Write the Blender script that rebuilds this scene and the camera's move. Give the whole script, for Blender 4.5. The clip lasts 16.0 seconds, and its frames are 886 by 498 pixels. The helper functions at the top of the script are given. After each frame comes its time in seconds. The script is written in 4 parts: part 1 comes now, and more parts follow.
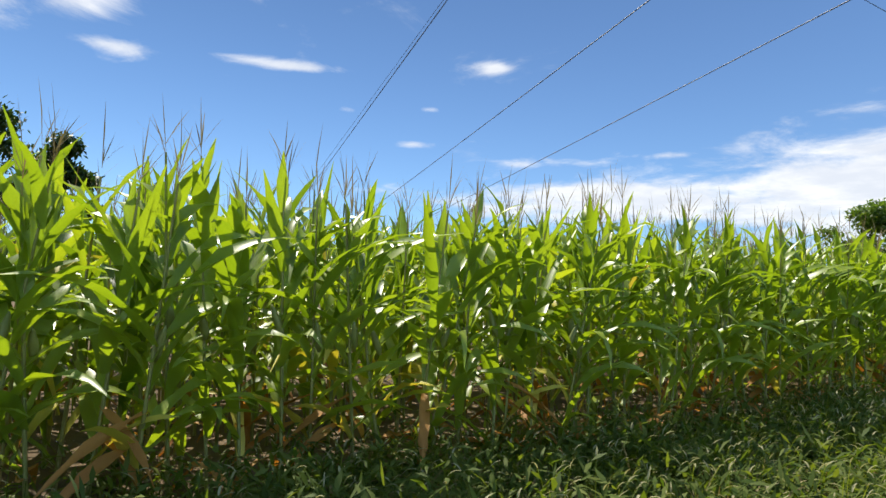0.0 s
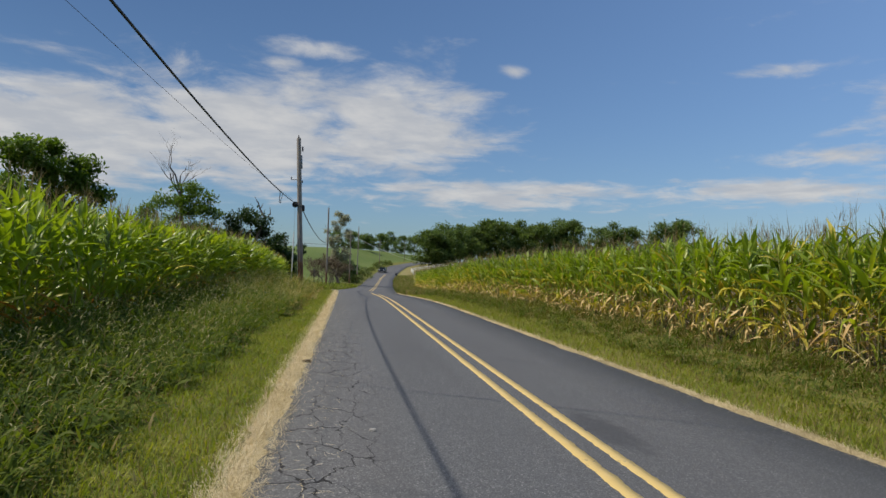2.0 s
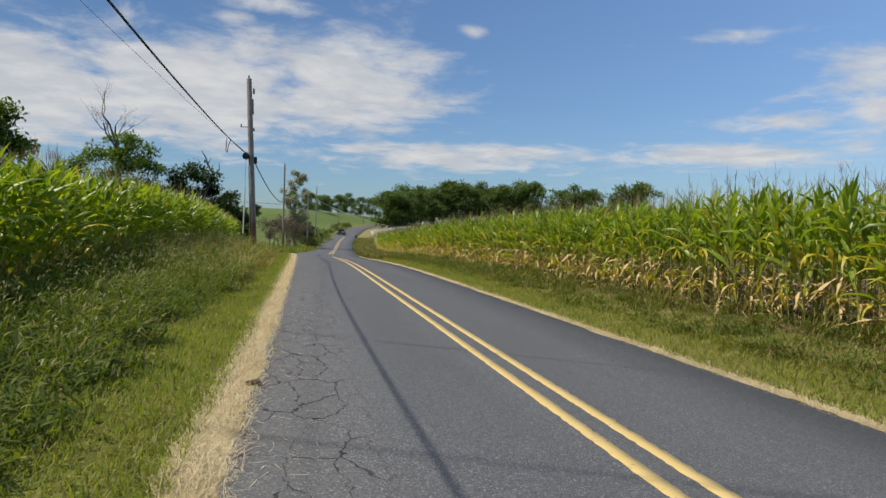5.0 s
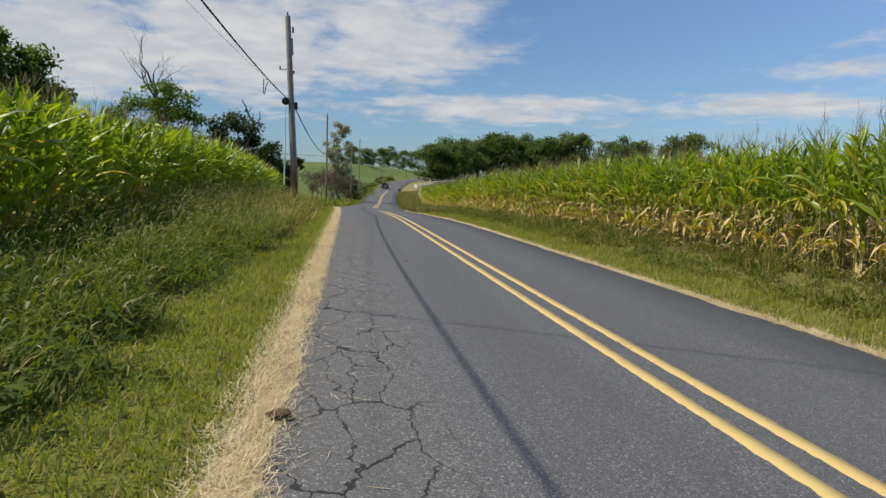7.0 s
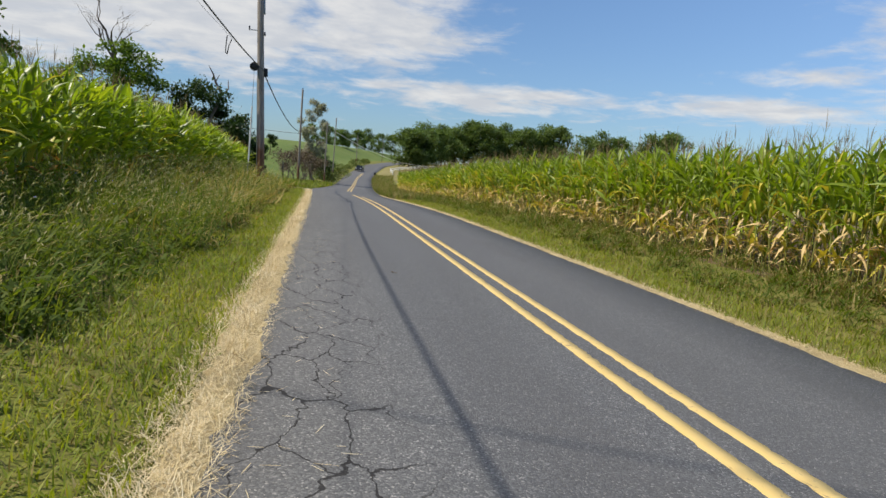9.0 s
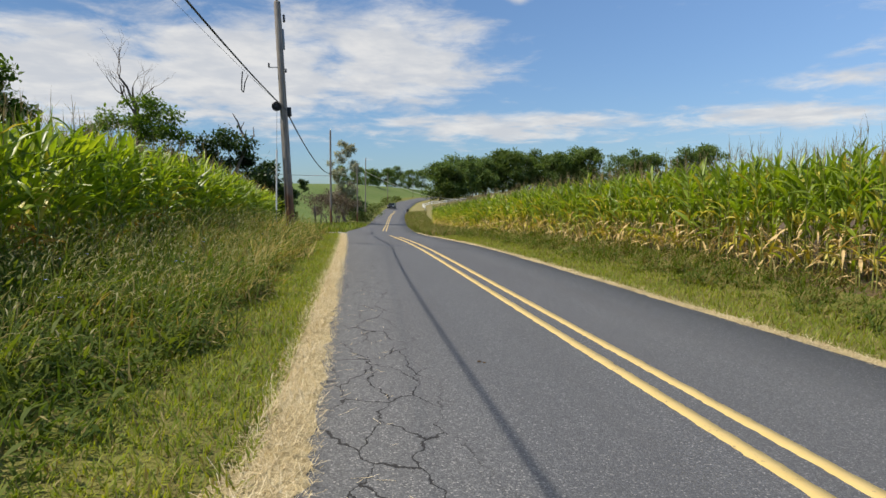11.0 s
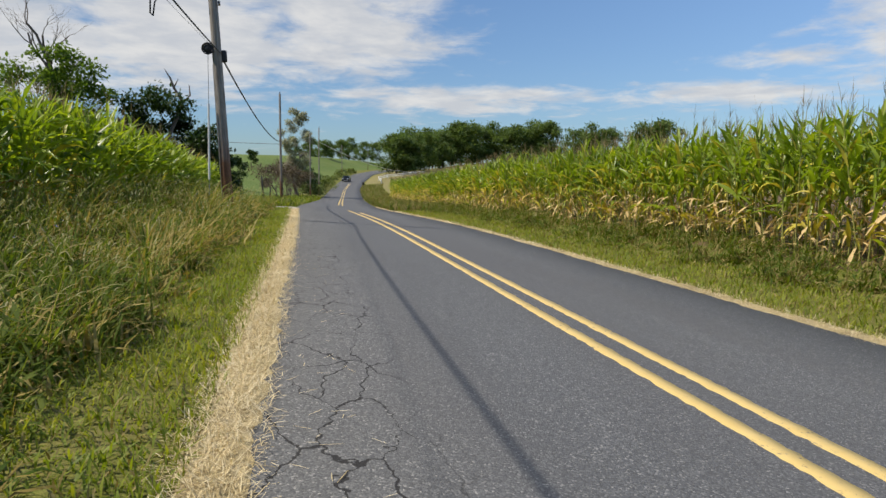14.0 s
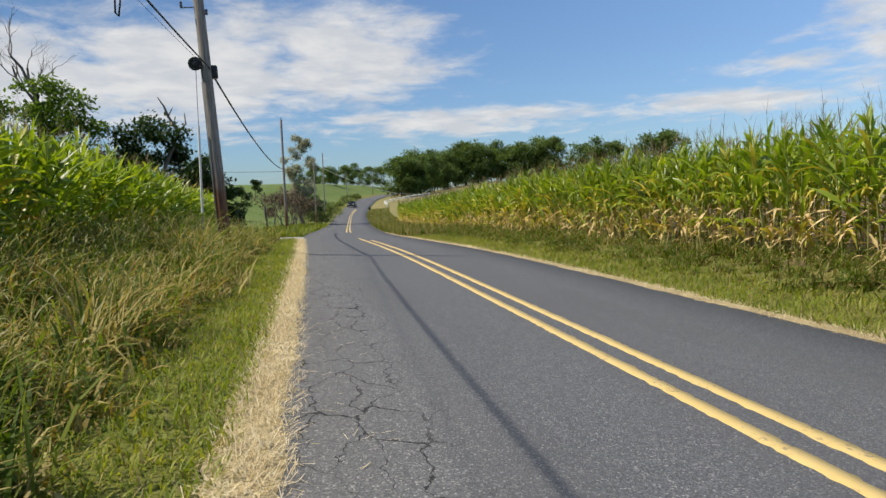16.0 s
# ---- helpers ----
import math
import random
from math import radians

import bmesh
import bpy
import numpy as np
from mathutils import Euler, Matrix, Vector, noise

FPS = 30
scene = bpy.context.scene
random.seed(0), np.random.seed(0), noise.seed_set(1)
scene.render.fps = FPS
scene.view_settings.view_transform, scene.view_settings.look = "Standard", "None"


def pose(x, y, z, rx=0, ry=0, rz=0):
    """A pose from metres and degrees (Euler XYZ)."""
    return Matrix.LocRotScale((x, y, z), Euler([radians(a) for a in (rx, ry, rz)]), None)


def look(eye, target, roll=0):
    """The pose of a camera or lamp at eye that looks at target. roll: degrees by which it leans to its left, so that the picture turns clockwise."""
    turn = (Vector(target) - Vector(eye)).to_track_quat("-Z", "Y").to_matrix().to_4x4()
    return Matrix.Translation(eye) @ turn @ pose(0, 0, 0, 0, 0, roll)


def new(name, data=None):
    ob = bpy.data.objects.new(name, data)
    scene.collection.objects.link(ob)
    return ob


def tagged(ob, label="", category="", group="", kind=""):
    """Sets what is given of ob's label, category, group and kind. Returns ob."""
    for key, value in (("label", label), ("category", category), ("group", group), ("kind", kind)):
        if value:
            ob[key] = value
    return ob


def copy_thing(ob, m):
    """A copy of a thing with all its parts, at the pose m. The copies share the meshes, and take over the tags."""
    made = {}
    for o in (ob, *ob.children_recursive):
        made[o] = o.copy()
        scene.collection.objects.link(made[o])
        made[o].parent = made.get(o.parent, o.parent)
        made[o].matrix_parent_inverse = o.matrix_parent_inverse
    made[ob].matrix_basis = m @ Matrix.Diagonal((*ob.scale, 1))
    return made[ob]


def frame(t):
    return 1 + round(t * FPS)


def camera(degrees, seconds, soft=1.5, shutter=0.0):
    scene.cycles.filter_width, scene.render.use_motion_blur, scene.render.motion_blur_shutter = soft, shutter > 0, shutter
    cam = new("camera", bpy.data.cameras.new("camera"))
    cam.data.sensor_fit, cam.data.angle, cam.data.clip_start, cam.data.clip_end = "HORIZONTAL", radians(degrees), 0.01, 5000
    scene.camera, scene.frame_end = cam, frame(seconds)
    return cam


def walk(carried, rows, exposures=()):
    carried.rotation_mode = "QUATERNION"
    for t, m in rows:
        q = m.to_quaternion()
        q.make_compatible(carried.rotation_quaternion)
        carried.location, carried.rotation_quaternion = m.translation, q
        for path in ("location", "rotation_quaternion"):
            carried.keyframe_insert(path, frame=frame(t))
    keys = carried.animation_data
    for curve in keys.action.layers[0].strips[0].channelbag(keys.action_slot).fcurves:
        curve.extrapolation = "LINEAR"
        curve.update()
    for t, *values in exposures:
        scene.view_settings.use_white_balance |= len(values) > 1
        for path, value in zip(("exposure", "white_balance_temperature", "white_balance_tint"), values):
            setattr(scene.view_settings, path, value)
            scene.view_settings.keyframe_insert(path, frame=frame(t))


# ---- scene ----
cam = camera(69.1, 16.0)
PATH = [
    (0, (0.005, -0.592, 1.314), (-1.672, 0.482, 1.493), 2.02),
    (0.5, (0.329, 0.05, 1.332), (-1.405, 1.016, 1.574), 1.03),
    (1, (0.524, 0.747, 1.383), (-1.077, 1.873, 1.796), 5.01),
    (1.3, (0.518, 1.211, 1.394), (-0.959, 2.515, 1.737), 1.26),
    (1.5, (0.462, 1.552, 1.396), (-0.723, 3.142, 1.657), 1.87),
    (1.6, (0.509, 1.722, 1.406), (-0.34, 3.511, 1.601), 1.6),
    (1.7, (0.556, 1.891, 1.416), (0.074, 3.811, 1.544), 1.6),
    (1.8, (0.593, 2.06, 1.427), (0.482, 4.037, 1.548), 2.1),
    (1.9, (0.629, 2.234, 1.437), (0.854, 4.218, 1.553), 2.7),
    (2, (0.611, 2.399, 1.439), (0.901, 4.376, 1.51), 1.7),
    (2.5, (0.544, 3.171, 1.457), (0.873, 5.143, 1.484), 0.6),
    (3, (0.567, 3.925, 1.448), (0.887, 5.899, 1.417), -1.1),
    (3.5, (0.48, 4.64, 1.424), (0.777, 6.617, 1.369), -0.0),
    (4, (0.473, 5.296, 1.414), (0.832, 7.263, 1.37), -0.3),
    (4.2, (0.458, 5.533, 1.42), (0.827, 7.498, 1.37), 0.4),
    (6.3, (0.449, 7.978, 1.333), (0.942, 9.916, 1.296), 1.1),
    (6.5, (0.461, 8.237, 1.332), (0.961, 10.173, 1.276), 0.7),
    (7, (0.386, 8.921, 1.266), (0.682, 10.89, 1.078), 1.7),
    (7.5, (0.536, 9.731, 1.269), (0.94, 11.67, 0.993), 0.6),
    (8, (0.503, 10.403, 1.296), (0.878, 12.348, 1.019), 3.7),
    (8.2, (0.46, 10.676, 1.281), (0.858, 12.623, 1.055), 5.3),
    (10.3, (0.391, 13.885, 1.268), (0.752, 15.839, 1.037), 1.8),
    (10.5, (0.326, 14.101, 1.302), (0.684, 16.062, 1.138), 0.9),
    (11, (0.318, 14.827, 1.339), (0.593, 16.803, 1.208), 0.2),
    (11.5, (0.333, 15.602, 1.316), (0.697, 17.566, 1.21), 0.6),
    (12, (0.376, 16.418, 1.285), (0.814, 18.363, 1.121), 0.1),
    (12.5, (0.374, 17.088, 1.276), (0.722, 19.051, 1.125), 1.8),
    (13, (0.408, 17.899, 1.256), (0.887, 19.833, 1.076), 1.0),
    (13.5, (0.36, 18.585, 1.28), (0.677, 20.548, 1.059), 2.1),
    (14, (0.305, 19.038, 1.236), (0.719, 20.983, 1.025), 0.6),
    (14.5, (0.323, 19.6, 1.251), (0.634, 21.571, 1.114), 0.7),
    (15, (0.321, 20.292, 1.251), (0.825, 22.224, 1.135), -1.4),
    (15.2, (0.275, 20.621, 1.223), (0.593, 22.581, 0.979), 1.1),
    (15.5, (0.221, 21.164, 1.207), (0.576, 23.129, 1.088), 3.2),
    (16, (0.255, 21.666, 1.255), (0.65, 23.621, 1.109), -2.1),
]
EXPOSURE = [(0, 0.68, 6750, 10), (0.5, 0.46, 6750, 10), (1, 0.36, 6750, 10), (1.5, 0.20, 6800, 10), (2, -0.20, 6850, 10),
            (3, 0.0, 6850, 10), (7, -0.02, 6900, 10), (8, 0.08, 6900, 10), (10.5, 0.20, 6950, 10), (13.5, 0.11, 6950, 10), (16, 0.18, 6950, 10)]
walk(cam, [(t, look(eye, target, roll)) for t, eye, target, roll in PATH], EXPOSURE)

# ---- light ----
SUN_EL, SUN_AZ = 52.4, -90.5          # degrees; azimuth clockwise from +y
world = bpy.data.worlds.new("world")
scene.world = world
world.use_nodes = True
wt = world.node_tree
wt.nodes.clear()


class Net:
    """Short-hand for wiring nodes."""

    def __init__(self, tree):
        self.t = tree

    def node(self, kind, **sets):
        n = self.t.nodes.new(kind)
        for k, v in sets.items():
            setattr(n, k, v)
        return n

    def put(self, sock, v):
        if isinstance(v, bpy.types.NodeSocket):
            self.t.links.new(v, sock)
        else:
            sock.default_value = v

    def math(self, op, a, b=0.0, c=0.0):
        n = self.node("ShaderNodeMath", operation=op)
        for i, v in enumerate((a, b, c)):
            self.put(n.inputs[i], v)
        return n.outputs[0]

    def noise(self, vec, scale, detail=4.0, rough=0.55, distort=0.0):
        n = self.node("ShaderNodeTexNoise")
        if vec is not None:
            self.put(n.inputs["Vector"], vec)
        n.inputs["Scale"].default_value = scale
        n.inputs["Detail"].default_value = detail
        n.inputs["Roughness"].default_value = rough
        n.inputs["Distortion"].default_value = distort
        return n.outputs["Fac"]

    def ramp(self, fac, stops):
        n = self.node("ShaderNodeValToRGB")
        while len(n.color_ramp.elements) < len(stops):
            n.color_ramp.elements.new(0.5)
        for e, (p, c) in zip(n.color_ramp.elements, stops):
            e.position = p
            e.color = (*c, 1) if len(c) == 3 else c
        self.put(n.inputs[0], fac)
        return n.outputs[0]

    def mix(self, fac, a, b, blend="MIX"):
        n = self.node("ShaderNodeMix", data_type="RGBA", blend_type=blend)
        self.put(n.inputs[0], fac)
        for i, v in ((6, a), (7, b)):
            self.put(n.inputs[i], (*v, 1) if isinstance(v, tuple) and len(v) == 3 else v)
        return n.outputs[2]

    def step(self, v, lo, hi):
        n = self.node("ShaderNodeMapRange", interpolation_type="SMOOTHSTEP")
        self.put(n.inputs[0], v)
        n.inputs[1].default_value, n.inputs[2].default_value = lo, hi
        return n.outputs[0]


w = Net(wt)
sky = w.node("ShaderNodeTexSky", sky_type="NISHITA", sun_disc=False)
sky.sun_elevation, sky.sun_rotation = radians(SUN_EL), radians(-SUN_AZ)
sky.altitude, sky.air_density, sky.dust_density, sky.ozone_density = 100, 1.0, 1.0, 4.2
geo = w.node("ShaderNodeTexCoord")
sep = w.node("ShaderNodeSeparateXYZ")
wt.links.new(geo.outputs["Generated"], sep.inputs[0])
dx, dy, dz = sep.outputs
az = w.math("MULTIPLY", w.math("ARCTAN2", dx, dy), 57.296)
el = w.math("MULTIPLY", w.math("ARCSINE", dz), 57.296)
# clouds: a flat layer, thick in the banks named here (azimuth, elevation, half-widths, amount)
BANKS = [(-40, 9.6, 15, 2.1, 1.25), (-23, 10.0, 12, 4.4, 1.25), (-9, 11.3, 11, 5.0, 1.25), (4, 12.2, 10, 5.0, 1.0), (10, 14.4, 5.5, 2.2, 0.8), (13, 7.0, 14, 1.5, 0.95),
         (-3, 18.8, 5, 1.1, 0.78), (-6, 17.2, 2.4, 0.6, 0.75), (14.3, 17.5, 2.0, 0.8, 0.85), (38, 16.4, 8, 0.7, 0.55), (40, 9.8, 9, 1.0, 0.80), (36, 7.2, 11, 1.3, 0.85), (47, 11.5, 7, 4.0, 0.85),
         (-97, 22.5, 6, 3.6, 1.05), (-90, 23.5, 5, 3.0, 0.85), (-78, 27.0, 6, 1.8, 0.85), (-53, 31.6, 5, 1.3, 0.8), (-73, 20.0, 8, 0.55, 0.74), (-86, 19.4, 3, 0.6, 0.6),
         (-53.1, 20.9, 1.4, 0.45, 0.62), (-59, 17.3, 1.2, 0.35, 0.55), (-60.5, 14.2, 1.6, 0.35, 0.58), (-66.6, 16.9, 1.0, 0.35, 0.5), (-48, 12.9, 5, 0.7, 0.66), (-38, 13.4, 4, 0.4, 0.55),
         (60, 24, 18, 4, 0.4), (-150, 30, 50, 12, 0.4), (120, 20, 50, 8, 0.45)]
cover = None
for a, e, sa, se, amount in BANKS:
    qa = w.math("POWER", w.math("DIVIDE", w.math("SUBTRACT", az, a), sa), 2.0)
    qe = w.math("POWER", w.math("DIVIDE", w.math("SUBTRACT", el, e), se), 2.0)
    g = w.math("MULTIPLY", w.math("EXPONENT", w.math("MULTIPLY", w.math("ADD", qa, qe), -1.0)), amount)
    cover = g if cover is None else w.math("MAXIMUM", cover, g)
up = w.math("ADD", w.math("MAXIMUM", dz, 0.0), 0.10)
flat = w.node("ShaderNodeCombineXYZ")
w.put(flat.inputs[0], w.math("DIVIDE", dx, up))
w.put(flat.inputs[1], w.math("DIVIDE", dy, up))
puff = w.noise(flat.outputs[0], 2.7, 9, 0.62, 0.35)
wisp = w.noise(flat.outputs[0], 0.55, 4, 0.5, 0.2)
body = w.math("ADD", cover, w.math("ADD", w.math("MULTIPLY_ADD", puff, 1.9, -0.95), w.math("MULTIPLY_ADD", wisp, 0.6, -0.3)))
cloud = w.step(body, 0.24, 0.92)
grey = w.noise(flat.outputs[0], 3.2, 6, 0.6, 0.2)
white = w.mix(w.step(grey, 0.35, 0.7), (5.2, 5.6, 6.3), (6.8, 7.0, 7.3))
blue = w.mix(1.0, sky.outputs[0], (0.80, 0.98, 1.15), "MULTIPLY")
both = w.mix(w.math("MULTIPLY", cloud, 0.93), blue, white)
bg = w.node("ShaderNodeBackground")
bg.inputs["Strength"].default_value = 0.10
wt.links.new(both, bg.inputs[0])
wt.links.new(bg.outputs[0], w.node("ShaderNodeOutputWorld").inputs[0])

sun = new("sun", bpy.data.lights.new("sun", "SUN"))
sun.data.energy, sun.data.angle, sun.data.color = 4.9, radians(0.8), (1.0, 0.95, 0.87)
sa, se = radians(SUN_AZ), radians(SUN_EL)
sun.matrix_world = look((math.sin(sa) * math.cos(se) * 50, math.cos(sa) * math.cos(se) * 50, math.sin(se) * 50), (0, 0, 0))

# ---- materials ----


def material(name):
    m = bpy.data.materials.new(name)
    m.use_nodes = True
    m.node_tree.nodes.clear()
    return m, Net(m.node_tree)


def finish(n, m, shader):
    n.t.links.new(shader, n.node("ShaderNodeOutputMaterial").inputs[0])
    return m


def principled(n, color, rough, metal=0.0, bump=None, strength=0.3, distance=0.01, spec=0.5):
    p = n.node("ShaderNodeBsdfPrincipled")
    n.put(p.inputs["Base Color"], (*color, 1) if isinstance(color, tuple) else color)
    n.put(p.inputs["Roughness"], rough)
    p.inputs["Metallic"].default_value = metal
    p.inputs["Specular IOR Level"].default_value = spec
    if bump is not None:
        b = n.node("ShaderNodeBump")
        b.inputs["Strength"].default_value, b.inputs["Distance"].default_value = strength, distance
        n.put(b.inputs["Height"], bump)
        n.put(p.inputs["Normal"], b.outputs[0])
    return p.outputs[0]


def coords(n):
    return n.node("ShaderNodeTexCoord").outputs["Object"]


def leafy(name, dark, mid, light, rough=0.45, through_=0.35, glow=(0.9, 1.15, 0.35), spec=0.45):
    """Leaves, blades and stems: every island has its own shade, and light shines through."""
    m, n = material(name)
    isl = n.node("ShaderNodeNewGeometry").outputs["Random Per Island"]
    big = n.noise(coords(n), 0.9, 3)
    f = n.math("ADD", n.math("MULTIPLY", isl, 0.75), n.math("MULTIPLY_ADD", big, 0.9, -0.33))
    col = n.ramp(f, [(0.0, dark), (0.45, mid), (1.0, light)])
    vein = n.noise(coords(n), 60, 2)
    col = n.mix(n.math("MULTIPLY", vein, 0.25), col, (dark[0] * 0.7, dark[1] * 0.7, dark[2] * 0.7))
    p = principled(n, col, rough, spec=spec)
    t = n.node("ShaderNodeBsdfTranslucent")
    n.put(t.inputs[0], n.mix(1.0, col, (*glow, 1), "MULTIPLY"))
    mixer = n.node("ShaderNodeMixShader")
    mixer.inputs[0].default_value = through_
    n.t.links.new(p, mixer.inputs[1])
    n.t.links.new(t.outputs[0], mixer.inputs[2])
    return finish(n, m, mixer.outputs[0])


CORN = leafy("corn_leaf", (0.06, 0.115, 0.016), (0.23, 0.32, 0.038), (0.47, 0.52, 0.08), 0.38, 0.40, (1.5, 1.55, 0.30), 0.5)
CORN_YELLOW = leafy("corn_leaf_yellowing", (0.38, 0.39, 0.04), (0.60, 0.53, 0.08), (0.72, 0.58, 0.13), 0.45, 0.33, (1.1, 1.0, 0.4))
CORN_DRY = leafy("corn_leaf_dry", (0.42, 0.25, 0.08), (0.70, 0.51, 0.24), (0.85, 0.72, 0.43), 0.7, 0.25, (1, 0.9, 0.6), 0.25)
CORN_RUST = leafy("corn_leaf_rusty", (0.20, 0.09, 0.025), (0.42, 0.20, 0.045), (0.66, 0.42, 0.10), 0.65, 0.35, (1.2, 0.9, 0.4), 0.25)
STALK = leafy("corn_stalk", (0.14, 0.19, 0.04), (0.26, 0.27, 0.07), (0.40, 0.32, 0.12), 0.5, 0.05, (1, 1, 0.5))
TASSEL = leafy("corn_tassel", (0.15, 0.11, 0.055), (0.26, 0.20, 0.10), (0.40, 0.32, 0.16), 0.7, 0.25, (1, 0.95, 0.7), 0.2)
TALL = leafy("tall_grass", (0.036, 0.070, 0.011), (0.095, 0.145, 0.021), (0.25, 0.28, 0.055), 0.6, 0.42, (1.6, 1.6, 0.5), 0.12)
TALL_TAN = leafy("seeding_grass", (0.165, 0.135, 0.04), (0.29, 0.235, 0.085), (0.44, 0.37, 0.16), 0.65, 0.28, (1, 0.95, 0.6), 0.25)
SEED = leafy("ripe_grass", (0.21, 0.16, 0.04), (0.36, 0.285, 0.085), (0.52, 0.44, 0.17), 0.65, 0.34, (1.2, 1.05, 0.5), 0.2)
HEAD = leafy("foxtail_head", (0.24, 0.24, 0.10), (0.36, 0.34, 0.16), (0.5, 0.46, 0.26), 0.7, 0.35, (1, 1, 0.7), 0.2)
MOWN = leafy("mown_grass", (0.13, 0.185, 0.018), (0.225, 0.28, 0.03), (0.38, 0.37, 0.06), 0.55, 0.45, (1.5, 1.45, 0.5), 0.35)
STRAW = leafy("straw", (0.42, 0.32, 0.15), (0.74, 0.61, 0.36), (0.90, 0.81, 0.58), 0.65, 0.15, (1, 0.95, 0.7), 0.3)
LEAF_DARK = leafy("tree_leaf_dark", (0.018, 0.04, 0.010), (0.035, 0.068, 0.015), (0.07, 0.11, 0.025), 0.5, 0.25, (1.1, 1.3, 0.4), 0.35)
LEAF_MID = leafy("tree_leaf", (0.05, 0.095, 0.02), (0.09, 0.15, 0.03), (0.16, 0.22, 0.045), 0.5, 0.42, (1.7, 1.8, 0.5), 0.35)
LEAF_GREY = leafy("tree_leaf_greyed", (0.22, 0.24, 0.17), (0.33, 0.34, 0.25), (0.45, 0.45, 0.34), 0.6, 0.5, (1.4, 1.35, 1.15), 0.25)
# far woods: distance haze is put into these paler leaf colours
LEAF_HAZED = leafy("hazed_tree_leaf", (0.055, 0.10, 0.034), (0.105, 0.155, 0.05), (0.17, 0.215, 0.08), 0.6, 0.4, (1.6, 1.7, 0.8), 0.2)
LEAF_BANK = leafy("bank_bush_leaf", (0.09, 0.13, 0.03), (0.155, 0.195, 0.05), (0.24, 0.26, 0.08), 0.55, 0.35, (1.1, 1.2, 0.5), 0.3)
WEED = leafy("weed_leaf", (0.05, 0.085, 0.015), (0.095, 0.135, 0.026), (0.17, 0.20, 0.045), 0.6, 0.42, (1.6, 1.6, 0.45), 0.12)
FLOWER = leafy("chicory_flower", (0.25, 0.28, 0.65), (0.33, 0.36, 0.75), (0.42, 0.44, 0.8), 0.6, 0.3, (1, 1, 1), 0.2)
BROWN = leafy("withered_leaf", (0.09, 0.065, 0.05), (0.14, 0.11, 0.08), (0.20, 0.17, 0.11), 0.7, 0.2, (1, 0.9, 0.7), 0.1)
TWIG = leafy("bare_twig", (0.10, 0.07, 0.055), (0.15, 0.11, 0.09), (0.20, 0.16, 0.13), 0.8, 0.0, (1, 1, 1), 0.1)


def bark(name, a, b):
    m, n = material(name)
    c = coords(n)
    mp = n.node("ShaderNodeMapping")
    mp.inputs["Scale"].default_value = (1, 1, 0.12)
    n.put(mp.inputs[0], c)
    g = n.noise(mp.outputs[0], 26, 5, 0.6, 0.4)
    s = n.noise(c, 1.3, 3)
    col = n.mix(n.step(g, 0.3, 0.7), a, b)
    col = n.mix(n.math("MULTIPLY", s, 0.4), col, (a[0] * 0.6, a[1] * 0.6, a[2] * 0.6))
    return finish(n, m, principled(n, col, 0.85, bump=g, strength=0.6, distance=0.02, spec=0.2))


BARK = bark("bark", (0.06, 0.045, 0.035), (0.13, 0.10, 0.08))
DEAD = bark("dead_wood", (0.12, 0.095, 0.08), (0.22, 0.185, 0.16))
POST = bark("weathered_post", (0.05, 0.045, 0.04), (0.11, 0.10, 0.09))


def pole_wood():
    m, n = material("pole_wood")
    c = coords(n)
    mp = n.node("ShaderNodeMapping")
    mp.inputs["Scale"].default_value = (1, 1, 0.06)
    n.put(mp.inputs[0], c)
    g = n.noise(mp.outputs[0], 30, 6, 0.65, 0.3)
    z = n.node("ShaderNodeSeparateXYZ")
    n.put(z.inputs[0], c)
    foot = n.math("SUBTRACT", 1.0, n.step(n.math("ADD", z.outputs[2], n.math("MULTIPLY", n.noise(c, 2.5, 3), 1.6)), 2.2, 3.6))
    grey = n.mix(n.step(g, 0.3, 0.7), (0.15, 0.13, 0.115), (0.33, 0.30, 0.27))
    brown = n.mix(n.step(g, 0.3, 0.7), (0.10, 0.05, 0.03), (0.22, 0.11, 0.06))
    return finish(n, m, principled(n, n.mix(foot, grey, brown), 0.85, bump=g, strength=0.5, distance=0.01, spec=0.2))


POLE = pole_wood()


def plain(name, color, rough, metal=0.0, grain=40, vary=0.25):
    m, n = material(name)
    c = coords(n)
    g = n.noise(c, grain, 4)
    b = n.noise(c, grain / 9, 3)
    f = n.math("MULTIPLY", n.math("ADD", g, b), vary)
    col = n.mix(f, color, tuple(x * 0.55 for x in color))
    return finish(n, m, principled(n, col, rough, metal, bump=g, strength=0.12, distance=0.004))


CABLE = plain("black_cable", (0.02, 0.02, 0.021), 0.6)
WIRE = plain("weathered_wire", (0.06, 0.06, 0.065), 0.5, 0.4)
PALE = plain("aluminium_wire", (0.72, 0.70, 0.62), 0.45, 0.3)
STEEL = plain("galvanised_steel", (0.30, 0.31, 0.32), 0.45, 0.8)
WHITE = plain("white_plastic", (0.80, 0.80, 0.77), 0.5)
PORCELAIN = plain("glazed_porcelain", (0.10, 0.085, 0.08), 0.2)
PAINT_CAR = plain("grey_car_paint", (0.06, 0.065, 0.075), 0.25, 0.3)
RUBBER = plain("tyre_rubber", (0.02, 0.02, 0.02), 0.85)
GLASS_DARK = plain("dark_glass", (0.02, 0.025, 0.03), 0.08)
LAMP_GLASS = plain("headlight_glass", (0.75, 0.76, 0.78), 0.12)
BLACK_BOX = plain("black_painted_metal", (0.025, 0.025, 0.027), 0.5, 0.2)


